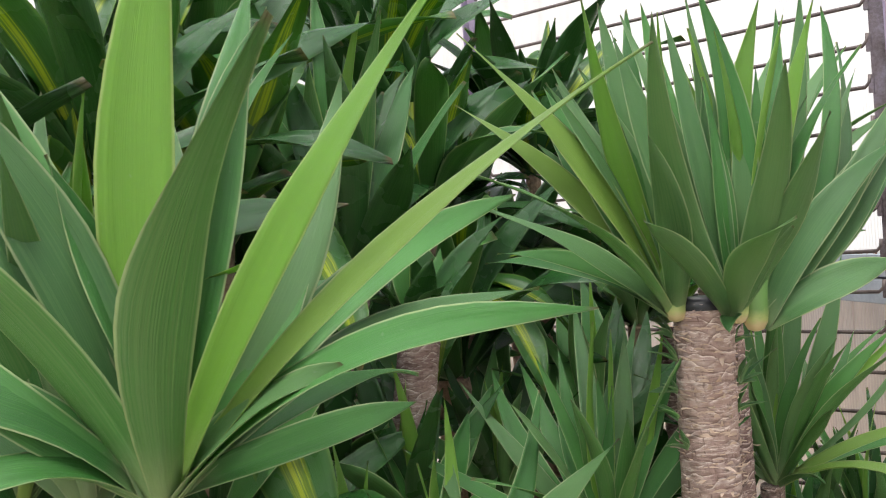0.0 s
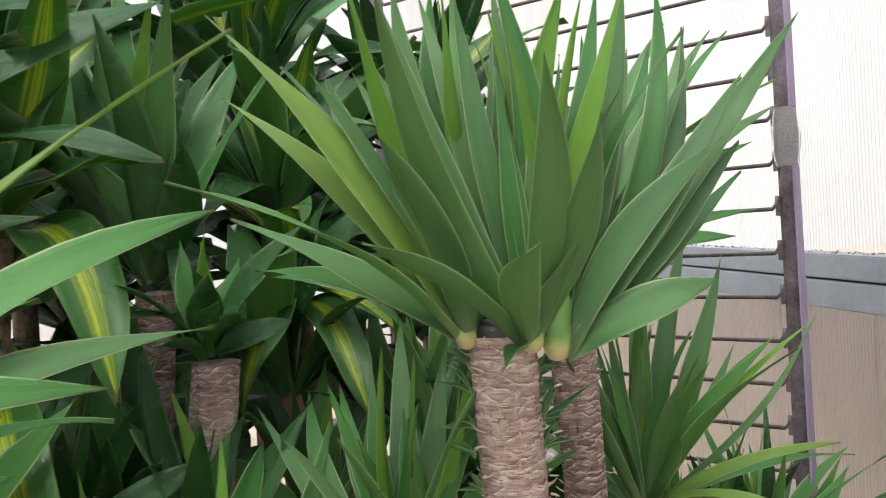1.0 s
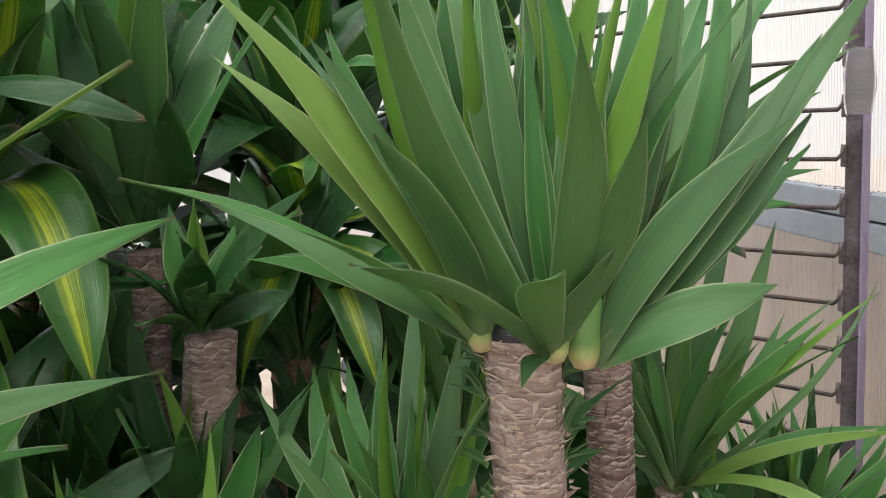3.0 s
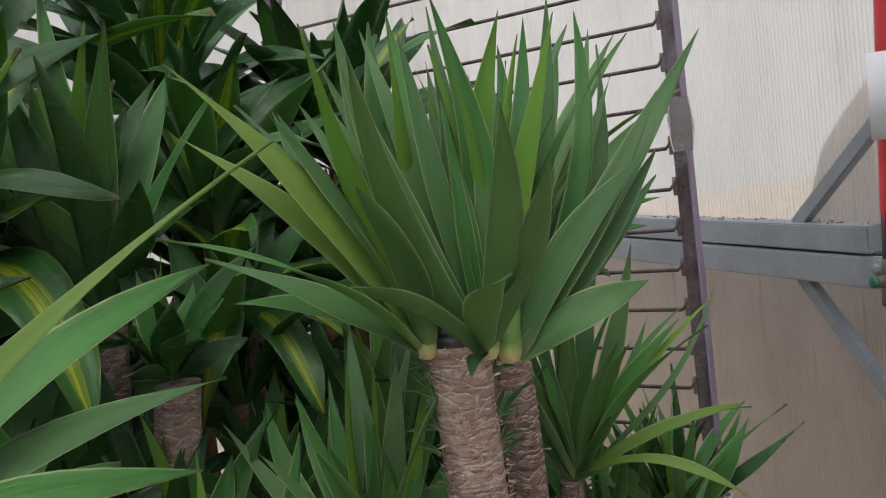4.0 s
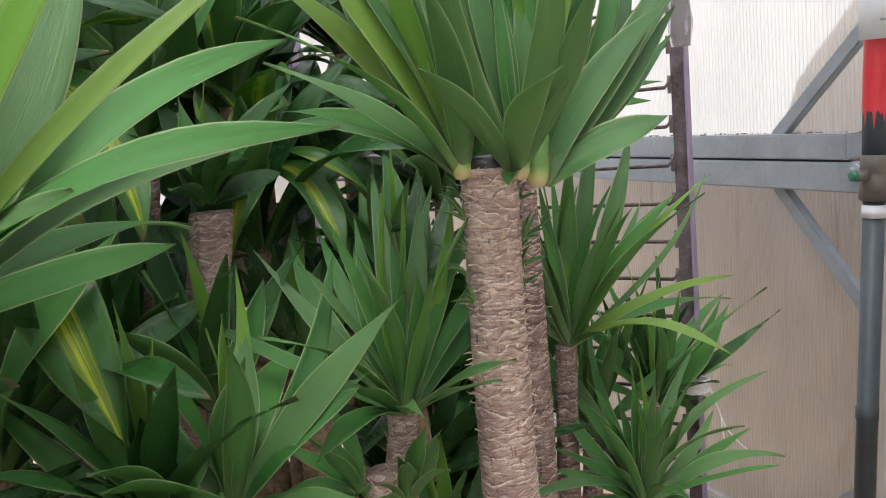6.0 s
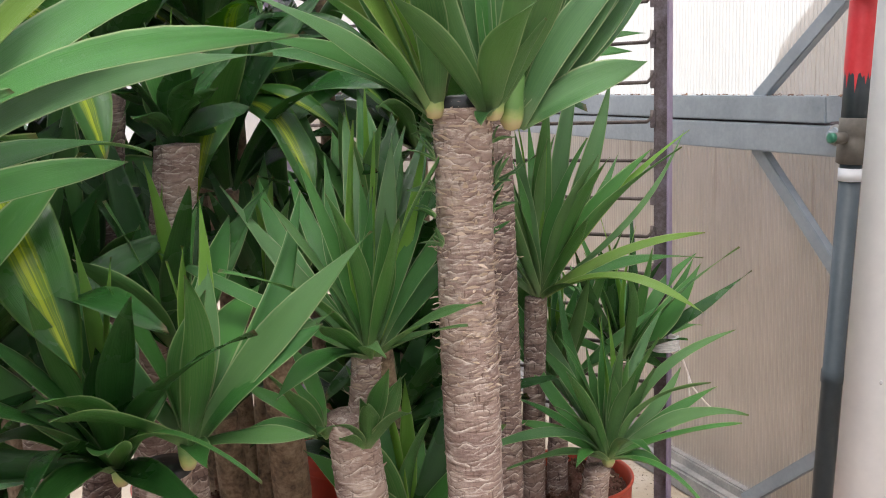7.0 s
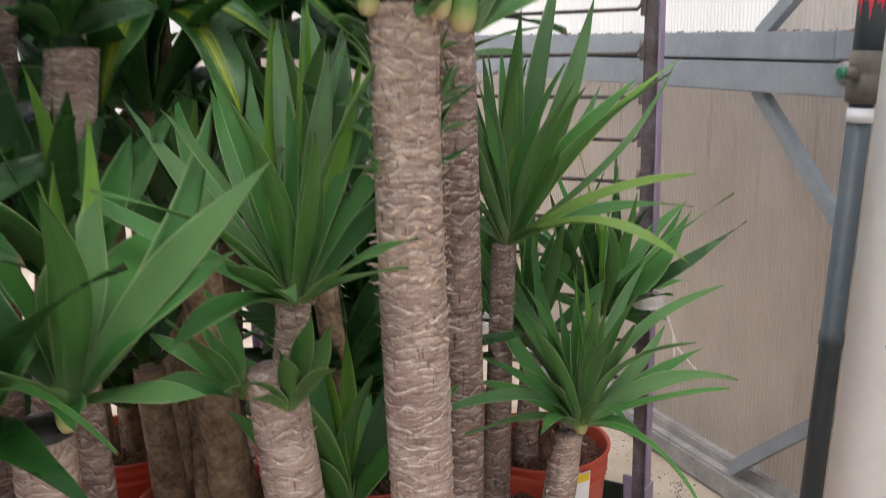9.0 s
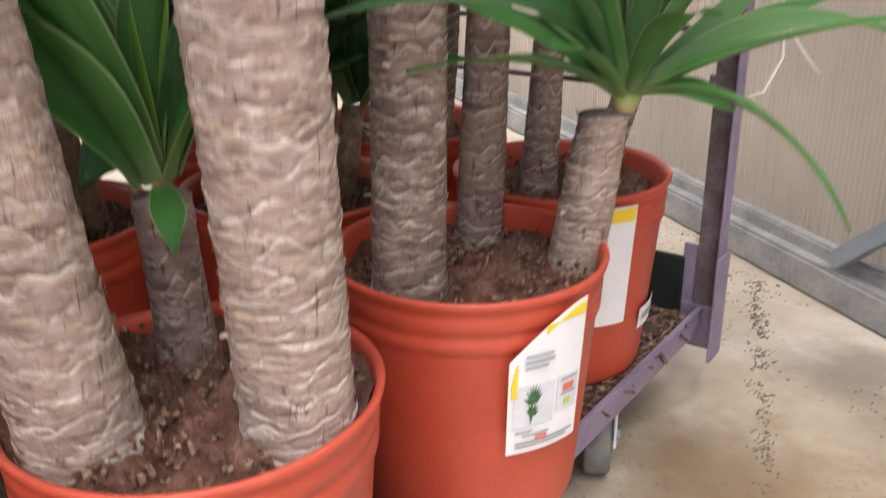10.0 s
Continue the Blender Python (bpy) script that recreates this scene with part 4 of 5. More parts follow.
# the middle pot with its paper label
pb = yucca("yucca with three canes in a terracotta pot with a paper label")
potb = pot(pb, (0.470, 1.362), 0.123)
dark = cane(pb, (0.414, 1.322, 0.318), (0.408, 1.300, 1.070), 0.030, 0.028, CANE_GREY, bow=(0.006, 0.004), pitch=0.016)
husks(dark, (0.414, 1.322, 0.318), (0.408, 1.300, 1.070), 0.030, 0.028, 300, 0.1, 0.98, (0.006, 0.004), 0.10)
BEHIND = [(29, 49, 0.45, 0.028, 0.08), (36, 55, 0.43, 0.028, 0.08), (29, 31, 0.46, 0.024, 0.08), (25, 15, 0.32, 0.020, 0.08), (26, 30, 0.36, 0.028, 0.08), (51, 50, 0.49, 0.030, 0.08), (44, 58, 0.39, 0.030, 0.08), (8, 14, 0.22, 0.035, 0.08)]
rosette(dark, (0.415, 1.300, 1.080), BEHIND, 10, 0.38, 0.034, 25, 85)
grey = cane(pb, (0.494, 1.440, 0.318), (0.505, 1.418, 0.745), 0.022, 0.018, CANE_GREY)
REAR_P = [(20, 38, 0.40, 0.013, 0.10), (31, 35, 0.37, 0.015, 0.08), (30, -2, 0.46, 0.030, 0.05), (-38, -2, 0.25, 0.034, 0.20), (-16, 21, 0.27, 0.028, 0.12), (-12, 53, 0.29, 0.035, 0.08), (1, 45, 0.36, 0.016, 0.15), (18, 67, 0.38, 0.040, 0.08), (46, 68, 0.42, 0.040, 0.08), (-73, 84, 0.33, 0.040, 0.03), (160, 83, 0.27, 0.030, 0.08), (-128, 62, 0.26, 0.030, 0.08), (-60, 59, 0.27, 0.030, 0.08), (-87, 16, 0.16, 0.025, 0.08)]
rosette(grey, (0.510, 1.410, 0.750), [(a, b, c, d * 0.85, e) for a, b, c, d, e in REAR_P], 18, 0.32, 0.027, 30, 85, pale=(3, 4))
stub = cane(pb, (0.572, 1.375, 0.316), (0.590, 1.368, 0.458), 0.026, 0.022)
husks(stub, (0.572, 1.375, 0.316), (0.590, 1.368, 0.458), 0.026, 0.022, 70, 0.1, 0.98)
SMALL = [(-158, 15, 0.28, 0.030, 0.20), (-178, 29, 0.17, 0.035, 0.08), (-140, 42, 0.20, 0.030, 0.08), (-125, 19, 0.19, 0.030, 0.08), (5, 7, 0.25, 0.040, 0.15), (-56, -20, 0.20, 0.028, 0.20), (-93, 71, 0.24, 0.030, 0.03), (86, 83, 0.23, 0.035, 0.03), (-50, 65, 0.18, 0.042, 0.08), (143, 53, 0.25, 0.035, 0.08), (118, 53, 0.27, 0.040, 0.04), (21, 14, 0.25, 0.030, 0.12), (-18, -12, 0.08, 0.030, 0.20), (93, 51, 0.32, 0.030, 0.08), (44, 41, 0.29, 0.035, 0.08)]
rosette(stub, (0.606, 1.361, 0.478), [(a, b, c * 1.03, d * 0.70, e) for a, b, c, d, e in SMALL], 22, 0.26, 0.027, 5, 85, [LEAF, LEAF, LEAF_GREY_SHEEN])
bulb(stub, (0.606, 1.361, 0.470), 0.012)

# the rear pot
pc = yucca("yucca with spreading dark leaves in a terracotta pot")
potc = pot(pc, (0.615, 1.590), 0.122)
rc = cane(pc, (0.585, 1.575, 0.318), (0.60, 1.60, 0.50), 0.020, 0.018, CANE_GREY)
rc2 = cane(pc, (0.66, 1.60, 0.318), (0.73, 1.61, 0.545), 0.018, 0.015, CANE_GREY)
REAR_C = [(-20, 54, 0.23, 0.045, 0.05), (28, 3, 0.24, 0.030, 0.10), (74, 38, 0.26, 0.035, 0.03), (96, 48, 0.24, 0.035, 0.03), (113, 41, 0.22, 0.035, 0.08), (48, 51, 0.15, 0.035, 0.08), (27, -24, 0.13, 0.025, 0.08), (21, -15, 0.15, 0.020, 0.08)]
rosette(rc2, (0.735, 1.605, 0.560), REAR_C, 22, 0.30, 0.029, 15, 85, [LEAF, LEAF_DEEP_SHADE, LEAF])
rosette(rc, (0.60, 1.60, 0.51), (), 15, 0.33, 0.030, 25, 87, [LEAF, LEAF_GREY_SHEEN])

# the near one, whose leaves hang over the walk
pn = yucca("yucca with broad fresh leaves at the front of the trolley")
pot(pn, (-0.20, 0.70), 0.122)
nt_ = cane(pn, (-0.205, 0.685, 0.318), (-0.195, 0.61, 0.985), 0.034, 0.030)
wax_cap(nt_, (-0.195, 0.61, 0.988), 0.028)
NEAR = [(-3, 39, 0.41, 0.022, 0.07), (-14, 21, 0.29, 0.036, 0.12), (40, 29, 0.37, 0.040, 0.10), (30, 19, 0.31, 0.030, 0.08), (14, 85, 0.42, 0.049, 0.02), (-60, 44, 0.35, 0.043, 0.03), (-7, 57, 0.38, 0.030, 0.06), (48, 58, 0.33, 0.040, 0.06), (60, 71, 0.38, 0.040, 0.08), (78, 50, 0.46, 0.018, 0.04), (158, 62, 0.42, 0.046, 0.04), (-160, 66, 0.34, 0.046, 0.03), (175, 40, 0.25, 0.034, 0.16), (-165, 24, 0.20, 0.036, 0.18), (-150, 6, 0.14, 0.036, 0.20), (-22, 33, 0.15, 0.036, 0.06), (57, 5, 0.28, 0.028, 0.12), (25, 11, 0.17, 0.030, 0.10), (46, 52, 0.23, 0.035, 0.08)]
rosette(nt_, (-0.167, 0.581, 1.03), NEAR, 6, 0.34, 0.04, 50, 85, [LEAF, LEAF, LEAF_GREY_SHEEN], toward=(130, 220), young=(4, 6), pale=(0,))
rosette(nt_, (-0.24, 0.64, 1.01), (), 10, 0.34, 0.042, 30, 85, toward=(170, 260))

# the low one with a black-sealed cane
pf = yucca("low yucca with a black-sealed cane and wide leaves")
pot(pf, (-0.07, 1.02), 0.122)
fc = cane(pf, (-0.055, 1.01, 0.318), (-0.048, 0.992, 0.705), 0.031, 0.028)
wax_cap(fc, (-0.048, 0.992, 0.708), 0.028)
LOW_A = [(-14, 48, 0.30, 0.040, 0.05), (-22, 42, 0.20, 0.045, 0.06), (35, 57, 0.30, 0.035, 0.05), (74, 70, 0.27, 0.020, 0.02), (-60, 70, 0.19, 0.045, 0.03), (-76, 8, 0.09, 0.030, 0.10), (66, 32, 0.24, 0.045, 0.12)]
LOW_B = [(98, 75, 0.11, 0.030, 0.15), (9, 54, 0.13, 0.030, 0.20), (-132, 47, 0.13, 0.040, 0.15), (-98, 18, 0.22, 0.040, 0.15), (-57, 14, 0.29, 0.020, 0.15), (144, 57, 0.11, 0.040, 0.08), (-110, 30, 0.10, 0.030, 0.08)]
rosette(fc, (-0.017, 0.975, 0.735), LOW_A, 9, 0.24, 0.042, 5, 80, [LEAF, LEAF, LEAF_GREY_SHEEN], young=(3,))
bulb(fc, (-0.020, 0.972, 0.715))
rosette(fc, (-0.098, 0.985, 0.715), LOW_B, 20, 0.27, 0.042, -12, 80, [LEAF, LEAF_DEEP_SHADE], toward=(200, 250))
bulb(fc, (-0.092, 0.985, 0.70))

# the one behind with a pale cane and large upright leaves
pg = yucca("yucca with large upright leaves on pale canes")
pot(pg, (-0.205, 1.325), 0.122)
g1 = cane(pg, (-0.14, 1.27, 0.318), (-0.018, 1.180, 1.040), 0.030, 0.0285, lift=0.03)
TOP_G = [(-69, 52, 0.12, 0.040, 0.04), (-14, 51, 0.11, 0.035, 0.08), (-141, 71, 0.08, 0.030, 0.08), (-113, 18, 0.08, 0.030, 0.08), (19, 17, 0.09, 0.035, 0.15), (-51, 31, 0.10, 0.030, 0.08)]
# mostly shade-darkened leaves: this crown's deep shade is in their colour
rosette(g1, (-0.02, 1.15, 1.055), TOP_G, 8, 0.16, 0.032, 20, 80, [LEAF_DEEP_SHADE, LEAF_DEEP_SHADE, LEAF])
g3 = cane(pg, (-0.24, 1.25, 0.318), (-0.22, 1.20, 0.74), 0.026, 0.024)
rosette(g3, (-0.22, 1.20, 0.75), [(15, 74, 0.36, 0.060, 0.03), (40, 80, 0.42, 0.062, 0.02), (-10, 64, 0.30, 0.050, 0.05), (25, 66, 0.40, 0.058, 0.03), (0, 78, 0.38, 0.055, 0.02)], 22, 0.36, 0.045, 20, 85, [LEAF, LEAF_DEEP_SHADE])
g2 = cane(pg, (-0.21, 1.34, 0.318), (-0.105, 1.26, 1.12), 0.027, 0.024, CANE_GREY)
rosette(g2, (-0.142, 1.288, 0.83), (), 14, 0.26, 0.042, -20, 65, [LEAF_DEEP_SHADE, LEAF])
UP_G = [(121, 82, 0.40, 0.060, 0.04), (-175, 76, 0.31, 0.050, 0.08), (81, 82, 0.31, 0.050, 0.03), (80, 64, 0.33, 0.040, 0.08), (55, 60, 0.35, 0.045, 0.08), (-127, 64, 0.18, 0.045, 0.08), (143, 69, 0.45, 0.060, 0.08)]
rosette(g2, (-0.103, 1.253, 1.134), UP_G, 14, 0.36, 0.05, 35, 85, [LEAF_DEEP_SHADE, LEAF_DEEP_SHADE, LEAF])

# ---- corn plants and yuccas in the back rows ----


def trunk_mesh(points, radii):
    """A woody trunk whose bark is split into upright plates."""
    bm = bmesh.new()
    n, m, rows = 40, 90, []
    for i in range(m + 1):
        s = i / m * (len(points) - 1)
        k = min(int(s), len(points) - 2)
        c = Vector(points[k]).lerp(Vector(points[k + 1]), s - k)
        r = radii[k] + (radii[k + 1] - radii[k]) * (s - k)
        row = []
        for j in range(n):
            a = 2 * math.pi * j / n
            ca, sa = math.cos(a), math.sin(a)
            w = abs(noise.noise((3.6 * ca, 3.6 * sa, c.z * 9)))
            q = r * (0.93 + 0.22 * min(w, 0.4) + 0.03 * noise.noise((9 * ca, 9 * sa, c.z * 60)))
            row.append(bm.verts.new((c.x + q * ca, c.y + q * sa, c.z)))
        rows.append(row)
    for a, b in zip(rows, rows[1:]):
        for j in range(n):
            bm.faces.new((a[j], a[(j + 1) % n], b[(j + 1) % n], b[j]))
    bm.faces.new(rows[0][::-1])
    bm.faces.new(rows[-1])
    return bm


def corn_plant(c, label, stems, r=0.12, skirt=0):
    t = thing("corn_plant", label, "plant", "corn plants on the trolley")
    pot(t, c, r)
    if skirt:
        sh = part("stem", tube([(c[0], c[1], 0.318), (c[0], c[1] - 0.01, 0.40)], 0.014, 12), BARK, t, "short side shoot")
        rosette(sh, (c[0], c[1] - 0.01, 0.41), (), skirt, 0.36, 0.055, 15, 85, [LEAF_DEEP_SHADE, LEAF_DEEP_SHADE, LEAF], "corn")
    for (dx, dy, top, lean, ln, cnt) in stems:
        b = (c[0] + dx, c[1] + dy, 0.318)
        e = (b[0] + lean[0], b[1] + lean[1], top)
        bm_ = trunk_mesh([b, Vector(b).lerp(Vector(e), 0.5) + Vector((0.006 * noise.noise((dx * 90, 0, 0)), 0.006 * noise.noise((dy * 90, 5, 0)), 0)), e], [0.021, 0.019, 0.016])
        st = part("stem", bm_, BARK, t, "brown woody stem")
        rosette(st, (e[0], e[1], e[2]), (), cnt, ln, 0.062, -5, 80, [LEAF_DEEP_SHADE, LEAF_DEEP_SHADE, LEAF, LEAF_DEEP_SHADE, LEAF_STRIPE if top > 1.1 else LEAF_DEEP_SHADE], "corn")
    return t


kp = corn_plant((0.06, 1.512), "corn plant with glossy striped leaves on thick brown trunks", [(0.05, 0.03, 0.96, (-0.08, -0.18), 0.38, 15), (0.03, 0.0, 0.78, (0.02, 0.03), 0.36, 14), (-0.04, 0.03, 1.18, (-0.02, 0.03), 0.42, 30)], 0.122)
k3 = part("stem", trunk_mesh([(0.0, 1.485, 0.316), (-0.005, 1.455, 0.48), (-0.008, 1.425, 0.60)], [0.026, 0.024, 0.022]), BARK, kp, "brown woody stem with cracked bark")
rosette(k3, (-0.008, 1.42, 0.605), (), 5, 0.20, 0.036, 0, 60, [LEAF_DEEP_SHADE])
MID_A = [(96, 71, 0.27, 0.045, 0.03), (109, 56, 0.26, 0.040, 0.04), (12, 78, 0.17, 0.030, 0.03), (-2, 66, 0.17, 0.040, 0.04), (150, 75, 0.28, 0.044, 0.03), (168, 49, 0.14, 0.030, 0.08), (42, 50, 0.22, 0.035, 0.05)]
MID_B = [(110, 63, 0.26, 0.040, 0.03), (85, 78, 0.23, 0.040, 0.03), (57, 64, 0.23, 0.040, 0.03), (37, 55, 0.20, 0.035, 0.05), (148, 59, 0.18, 0.035, 0.05), (-35, 55, 0.13, 0.030, 0.05)]
MID_C = [(107, 62, 0.22, 0.040, 0.03), (86, 67, 0.27, 0.045, 0.03), (57, 64, 0.23, 0.045, 0.03), (48, 48, 0.24, 0.035, 0.05), (120, 51, 0.17, 0.035, 0.05)]
k1 = cane(pf, (-0.020, 1.090, 0.318), (-0.036, 1.138, 0.798), 0.018, 0.015, CANE_GREY)
rosette(k1, (-0.036, 1.135, 0.801), MID_A, 8, 0.24, 0.04, 35, 80, [LEAF, LEAF_DEEP_SHADE])
k2 = part("stem", trunk_mesh([(0.092, 1.440, 0.316), (0.086, 1.375, 0.55), (0.082, 1.300, 0.785)], [0.031, 0.029, 0.024]), BARK, kp, "brown woody stem with cracked bark")
rosette(k2, (0.082, 1.295, 0.787), MID_B, 10, 0.24, 0.036, 30, 80, [LEAF, LEAF_DEEP_SHADE])
hang = part("stem", trunk_mesh([(0.045, 1.470, 0.316), (0.052, 1.45, 0.7), (0.050, 1.42, 1.10)], [0.013, 0.012, 0.011]), BARK, kp, "brown woody stem")
for az_, el_, ln_, at_ in ((-62, -30, 0.24, 1.08), (-25, -38, 0.26, 1.10), (-105, -34, 0.25, 1.10), (-80, 20, 0.26, 1.11), (-140, -12, 0.28, 1.10), (15, -15, 0.27, 1.11), (150, 25, 0.30, 1.11)):
    leaf(hang, (0.050, 1.42, at_), az_, el_, ln_, 0.066, 0.20, LEAF_STRIPE, 8, "corn")
ep = corn_plant((0.315, 1.575), "corn plant with dark drooping leaves", [(0.0, 0.0, 0.62, (0.0, 0.02), 0.32, 24), (-0.05, -0.04, 0.43, (-0.02, -0.02), 0.26, 16), (0.03, 0.05, 0.98, (0.02, 0.05), 0.38, 30)], skirt=8)
e1 = part("stem", tube([(0.29, 1.49, 0.318), (0.25, 1.40, 0.6), (0.226, 1.335, 0.85)], 0.018, 16), BARK, ep, "brown woody stem")
rosette(e1, (0.262, 1.43, 0.55), (), 12, 0.26, 0.042, -25, 75, [LEAF_DEEP_SHADE, LEAF, LEAF_DEEP_SHADE])
e2 = part("stem", tube([(0.37, 1.60, 0.318), (0.385, 1.61, 0.42)], 0.013, 12), BARK, ep, "short side shoot")
rosette(e2, (0.385, 1.61, 0.42), (), 12, 0.30, 0.05, 20, 88, [LEAF_DEEP_SHADE, LEAF_DEEP_SHADE, LEAF], "corn")
rosette(e1, (0.226, 1.332, 0.852), MID_C, 8, 0.26, 0.036, 30, 80, [LEAF, LEAF_DEEP_SHADE])
corn_plant((0.22, 1.90), "tall corn plant with dark drooping leaves", [(0.0, 0.0, 1.28, (0.0, 0.0), 0.42, 40), (0.05, 0.02, 0.75, (0.02, 0.0), 0.36, 11), (-0.04, -0.02, 1.02, (-0.02, -0.02), 0.38, 20)], skirt=8)
corn_plant((-0.10, 1.78), "tall corn plant with yellow-striped leaves", [(0.0, 0.0, 1.38, (0.02, 0.0), 0.45, 40), (-0.05, 0.02, 0.80, (-0.02, 0.0), 0.40, 34), (0.05, -0.02, 1.08, (0.02, -0.02), 0.40, 28)], skirt=16)
corn_plant((-0.40, 1.50), "tall corn plant with broad striped leaves", [(0.0, 0.0, 1.32, (0.05, -0.05), 0.46, 40), (0.06, -0.02, 0.80, (0.02, -0.03), 0.42, 34), (0.04, 0.04, 1.05, (0.04, 0.0), 0.40, 34)], skirt=34)
cd = corn_plant((-0.36, 1.08), "corn plant with broad yellow-striped leaves", [(-0.04, 0.0, 1.22, (0.02, 0.02), 0.42, 36), (0.05, -0.02, 0.78, (0.04, -0.02), 0.36, 18), (-0.02, 0.06, 1.0, (-0.03, 0.02), 0.36, 22)])
sto = part("stem", tube([(-0.31, 1.10, 0.318), (-0.30, 1.13, 0.7), (-0.27, 1.20, 1.20)], 0.022, 16), BARK, cd, "brown woody stem")
leaf(sto, (-0.255, 1.215, 1.205), -47, -33, 0.31, 0.092, 0.24, LEAF_STRIPE, 12, "corn")
leaf(sto, (-0.245, 1.135, 1.05), -57, -41, 0.33, 0.088, 0.20, LEAF_STRIPE, 14, "corn")
rosette(sto, (-0.27, 1.20, 1.20), (), 12, 0.34, 0.08, 10, 80, [LEAF_DEEP_SHADE, LEAF_STRIPE], "corn")
corn_plant((-0.48, 0.80), "corn plant with broad leaves", [(0.0, 0.0, 0.98, (0.03, -0.02), 0.42, 38), (0.06, 0.05, 0.70, (0.03, 0.02), 0.36, 20)])
pq = yucca("yucca with tall pale leaves behind the front row")
pot(pq, (-0.36, 0.56), 0.118)
q1 = cane(pq, (-0.35, 0.60, 0.318), (-0.34, 0.74, 0.98), 0.028, 0.025)
rosette(q1, (-0.34, 0.74, 0.99), (), 26, 0.42, 0.042, 25, 87, [LEAF, LEAF_GREY_SHEEN, LEAF_YOUNG])
py = yucca("yucca with crowded narrow leaves in the back row")
pot(py, (0.46, 1.84), 0.122)
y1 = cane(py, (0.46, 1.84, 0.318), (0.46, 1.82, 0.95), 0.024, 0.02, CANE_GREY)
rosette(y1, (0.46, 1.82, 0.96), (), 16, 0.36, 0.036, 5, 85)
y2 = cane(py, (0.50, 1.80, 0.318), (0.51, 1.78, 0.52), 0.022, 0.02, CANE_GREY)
rosette(y2, (0.51, 1.78, 0.53), (), 13, 0.32, 0.036, 15, 85)


# ---- labels on the pots ----


def curved(parent, name, c, r, a0, a1, z0, z1, mat, cut=0.0, taper=0.0, label=""):
    """A thin sheet bent round a pot; cut: how far the upper corner at a0 is rounded off."""
    bm = bmesh.new()
    n, rows = 14, []
    for k in range(n + 1):
        s = k / n
        a = radians(a0 + (a1 - a0) * s)
        top = z1 - cut * (1 - min(1, s / 0.95)) ** 1.7
        col_ = []
        for j in range(5):
            z = z0 + (top - z0) * j / 4
            rr = r - taper * (z1 - z)
            col_.append([bm.verts.new((c[0] + (rr + d) * math.cos(a), c[1] + (rr + d) * math.sin(a), z)) for d in (0.0, 0.0006)])
        rows.append(col_)
    for a, b in zip(rows, rows[1:]):
        for j in range(4):
            bm.faces.new((a[j][1], b[j][1], b[j + 1][1], a[j + 1][1]))
            bm.faces.new((a[j][0], a[j + 1][0], b[j + 1][0], b[j][0]))
        bm.faces.new((a[0][0], b[0][0], b[0][1], a[0][1]))
        bm.faces.new((a[4][0], a[4][1], b[4][1], b[4][0]))
    for e in (rows[0], rows[-1]):
        for j in range(4):
            bm.faces.new((e[j][0], e[j + 1][0], e[j + 1][1], e[j][1]))
    return part(name, bm, mat, parent, label, False)


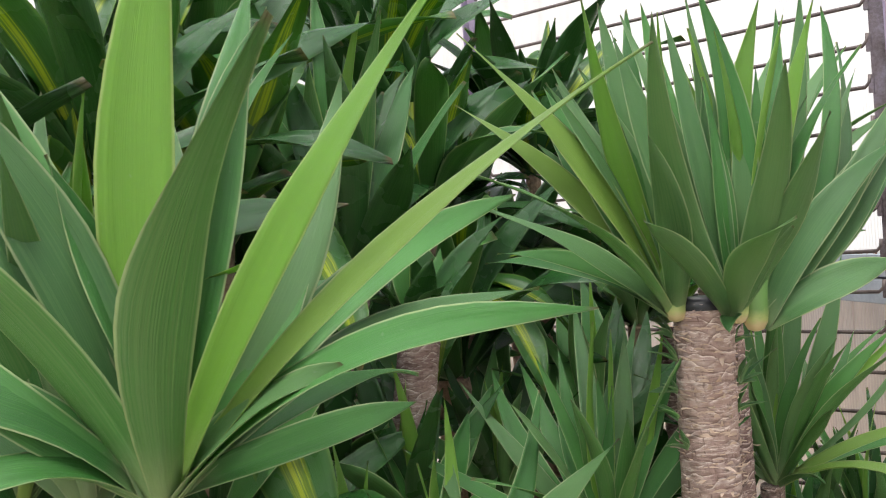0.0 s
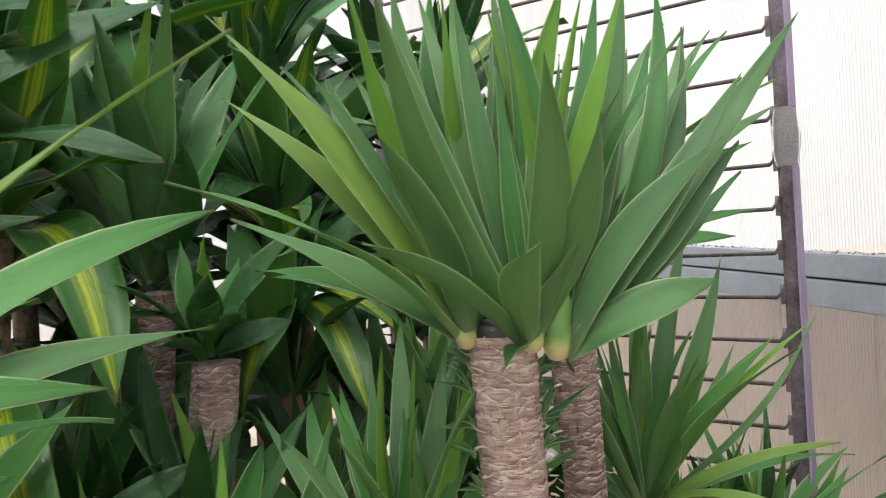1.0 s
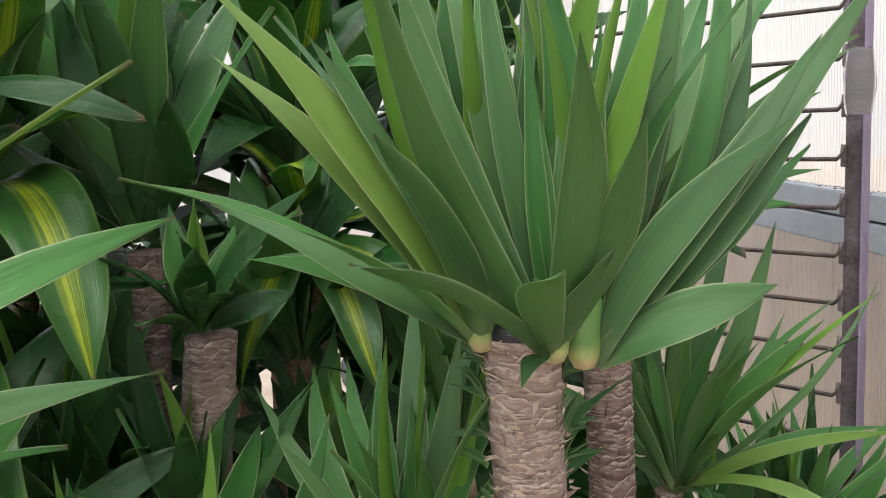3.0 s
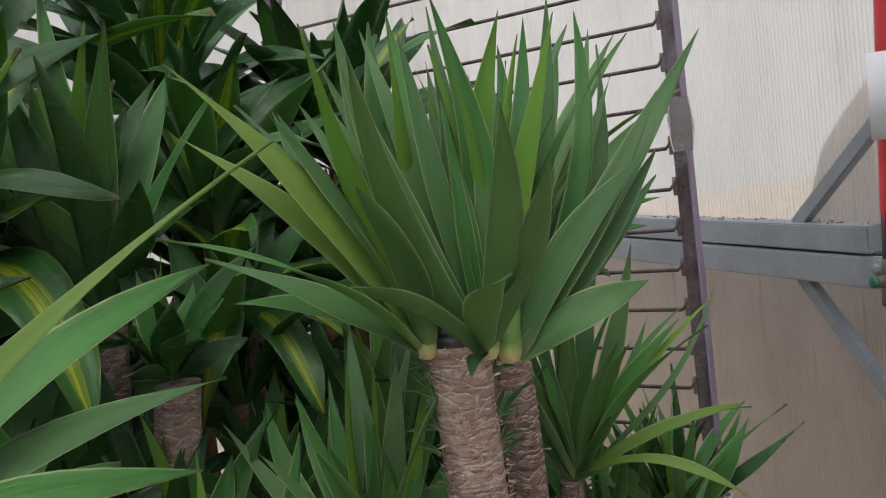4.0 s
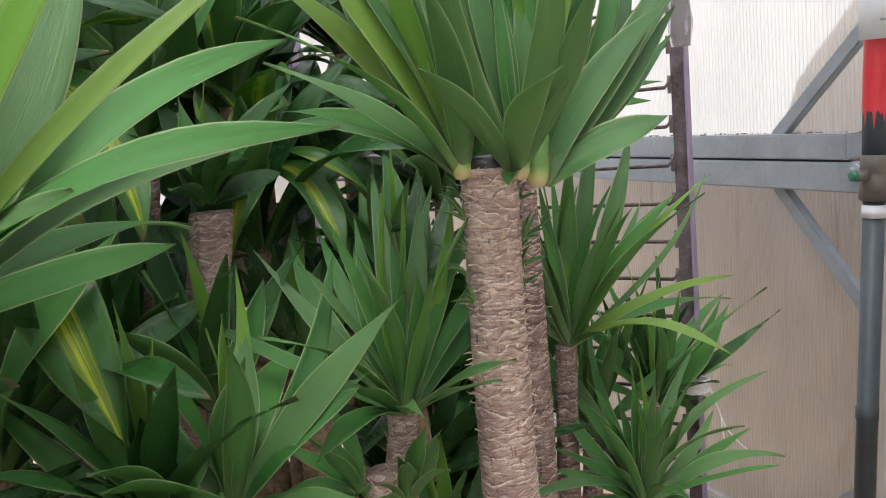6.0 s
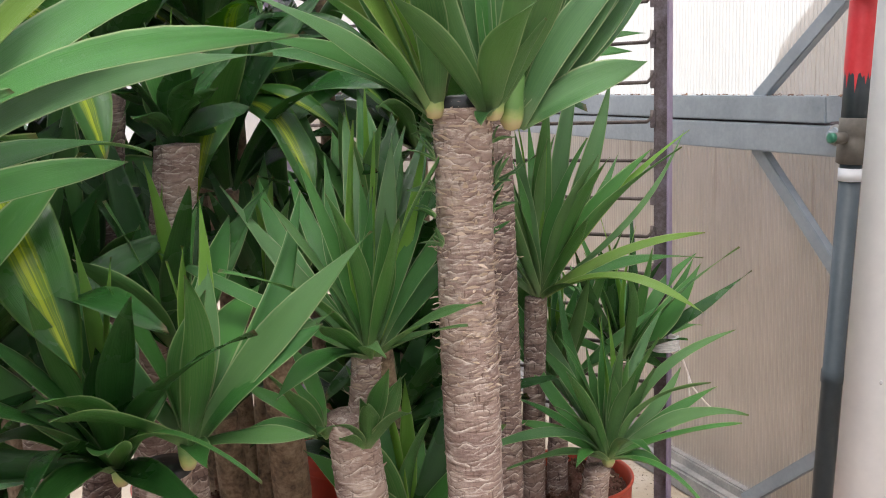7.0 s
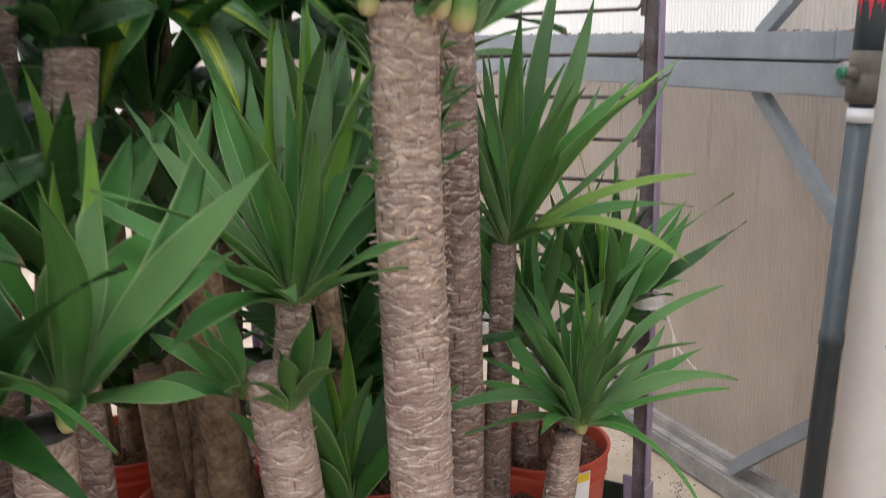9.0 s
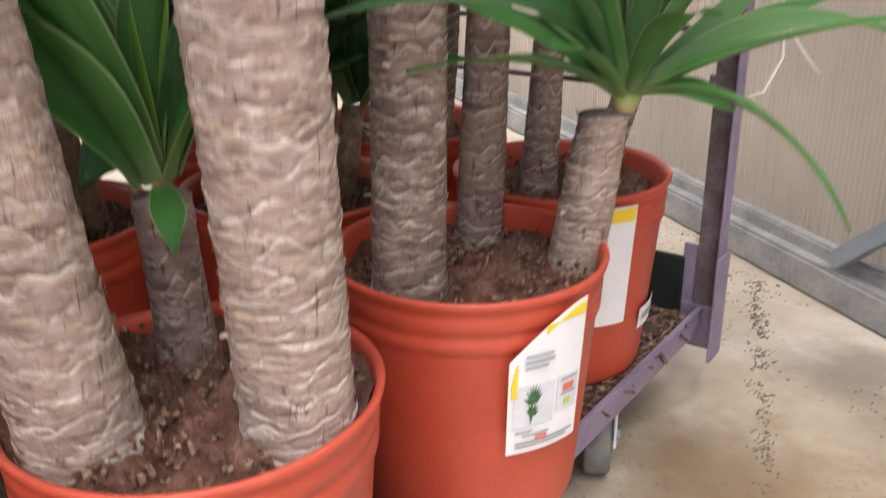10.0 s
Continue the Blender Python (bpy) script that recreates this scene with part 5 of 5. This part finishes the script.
# children of pots are placed in the pot's own space
def pot_label(owner, a0, a1, z0, z1):
    w = a1 - a0
    r0, tp = 0.1265, 0.06
    L = lambda name, u0, u1, v0, v1, mat, d, cut=0.0: curved(sheet_, name, (0, 0), r0 + d - tp * (z1 - (z0 + (z1 - z0) * v1)), a0 + w * u0, a0 + w * u1, z0 + (z1 - z0) * v0, z0 + (z1 - z0) * v1, mat, cut, tp)
    sheet_ = curved(owner, "label", (0, 0), r0, a0, a1, z0, z1, PAPER, 0.042, tp, "white paper plant label with a yellow corner")
    L("yellow_corner", 0.42, 0.97, 0.90, 0.975, YELLOW, 0.0012, 0.018)
    L("yellow_corner", 0.03, 0.10, 0.42, 0.66, YELLOW, 0.0012, 0.02)
    L("picture", 0.06, 0.58, 0.20, 0.50, INK_GREY, 0.0012)
    L("picture", 0.62, 0.94, 0.24, 0.50, INK_GREY, 0.0012)
    for k, (u0, u1, v) in enumerate(((0.18, 0.52, 0.70), (0.18, 0.54, 0.66), (0.18, 0.46, 0.62), (0.18, 0.52, 0.13), (0.1, 0.3, 0.16), (0.1, 0.9, 0.075), (0.1, 0.8, 0.05), (0.66, 0.92, 0.47), (0.68, 0.9, 0.36))):
        L("text_line", u0, u1, v, v + 0.014, INK, 0.0020)
    L("text_line", 0.35, 0.50, 0.09, 0.12, INK_RED, 0.0024)
    L("text_line", 0.70, 0.86, 0.39, 0.44, INK_RED, 0.0020)
    L("leaf_mark", 0.73, 0.82, 0.28, 0.33, INK_LIME, 0.0020)
    # two tufts of thin blades on a stem
    z_of = lambda v: z0 + (z1 - z0) * v
    bm = bmesh.new()
    for u, v, turn, ln in [(0.30, 0.36, k, 0.15) for k in (-70, -45, -25, -8, 10, 28, 44, 60)] + [(0.29, 0.28, k, 0.10) for k in (-60, -35, 30, 52, 75)] + [(0.28, 0.21, k, 0.17) for k in (-3, 3)]:
        c, d = Vector((u, v)), Vector((math.sin(radians(turn)) * 0.9, math.cos(radians(turn)))) * ln
        side = Vector((d.y, -d.x)).normalized() * 0.020
        ring = []
        for q in (c, c + d * 0.4 + side, c + d, c + d * 0.4 - side):
            a, z = radians(a0 + w * q.x), z_of(q.y)
            rr = r0 + 0.0022 - tp * (z1 - z)
            ring.append(bm.verts.new((rr * math.cos(a), rr * math.sin(a), z)))
        bm.faces.new(ring)
    part("plant_mark", bm, INK_GREEN, sheet_, "", False)


pot_label(potb, -84, -50, 0.092, 0.222)
back_label = curved(potc, "label", (0, 0), 0.1255, -84, -66, 0.085, 0.222, PAPER, 0.0, 0.07, "white paper label strip")
curved(back_label, "yellow_corner", (0, 0), 0.1262, -80, -67, 0.205, 0.220, YELLOW, 0.0, 0.07)
tag = curved(potc, "sticker", (0, 0), 0.1110, -48, -22, 0.062, 0.088, PAPER, 0.0, 0.08, "small white sticker")
curved(tag, "text_line", (0, 0), 0.1115, -45, -28, 0.072, 0.080, INK, 0.0, 0.08)
curved(potc, "price_tag", (0, 0), 0.1262, -132, -122, 0.192, 0.216, YELLOW, 0.0, 0.07, "small yellow price tag")
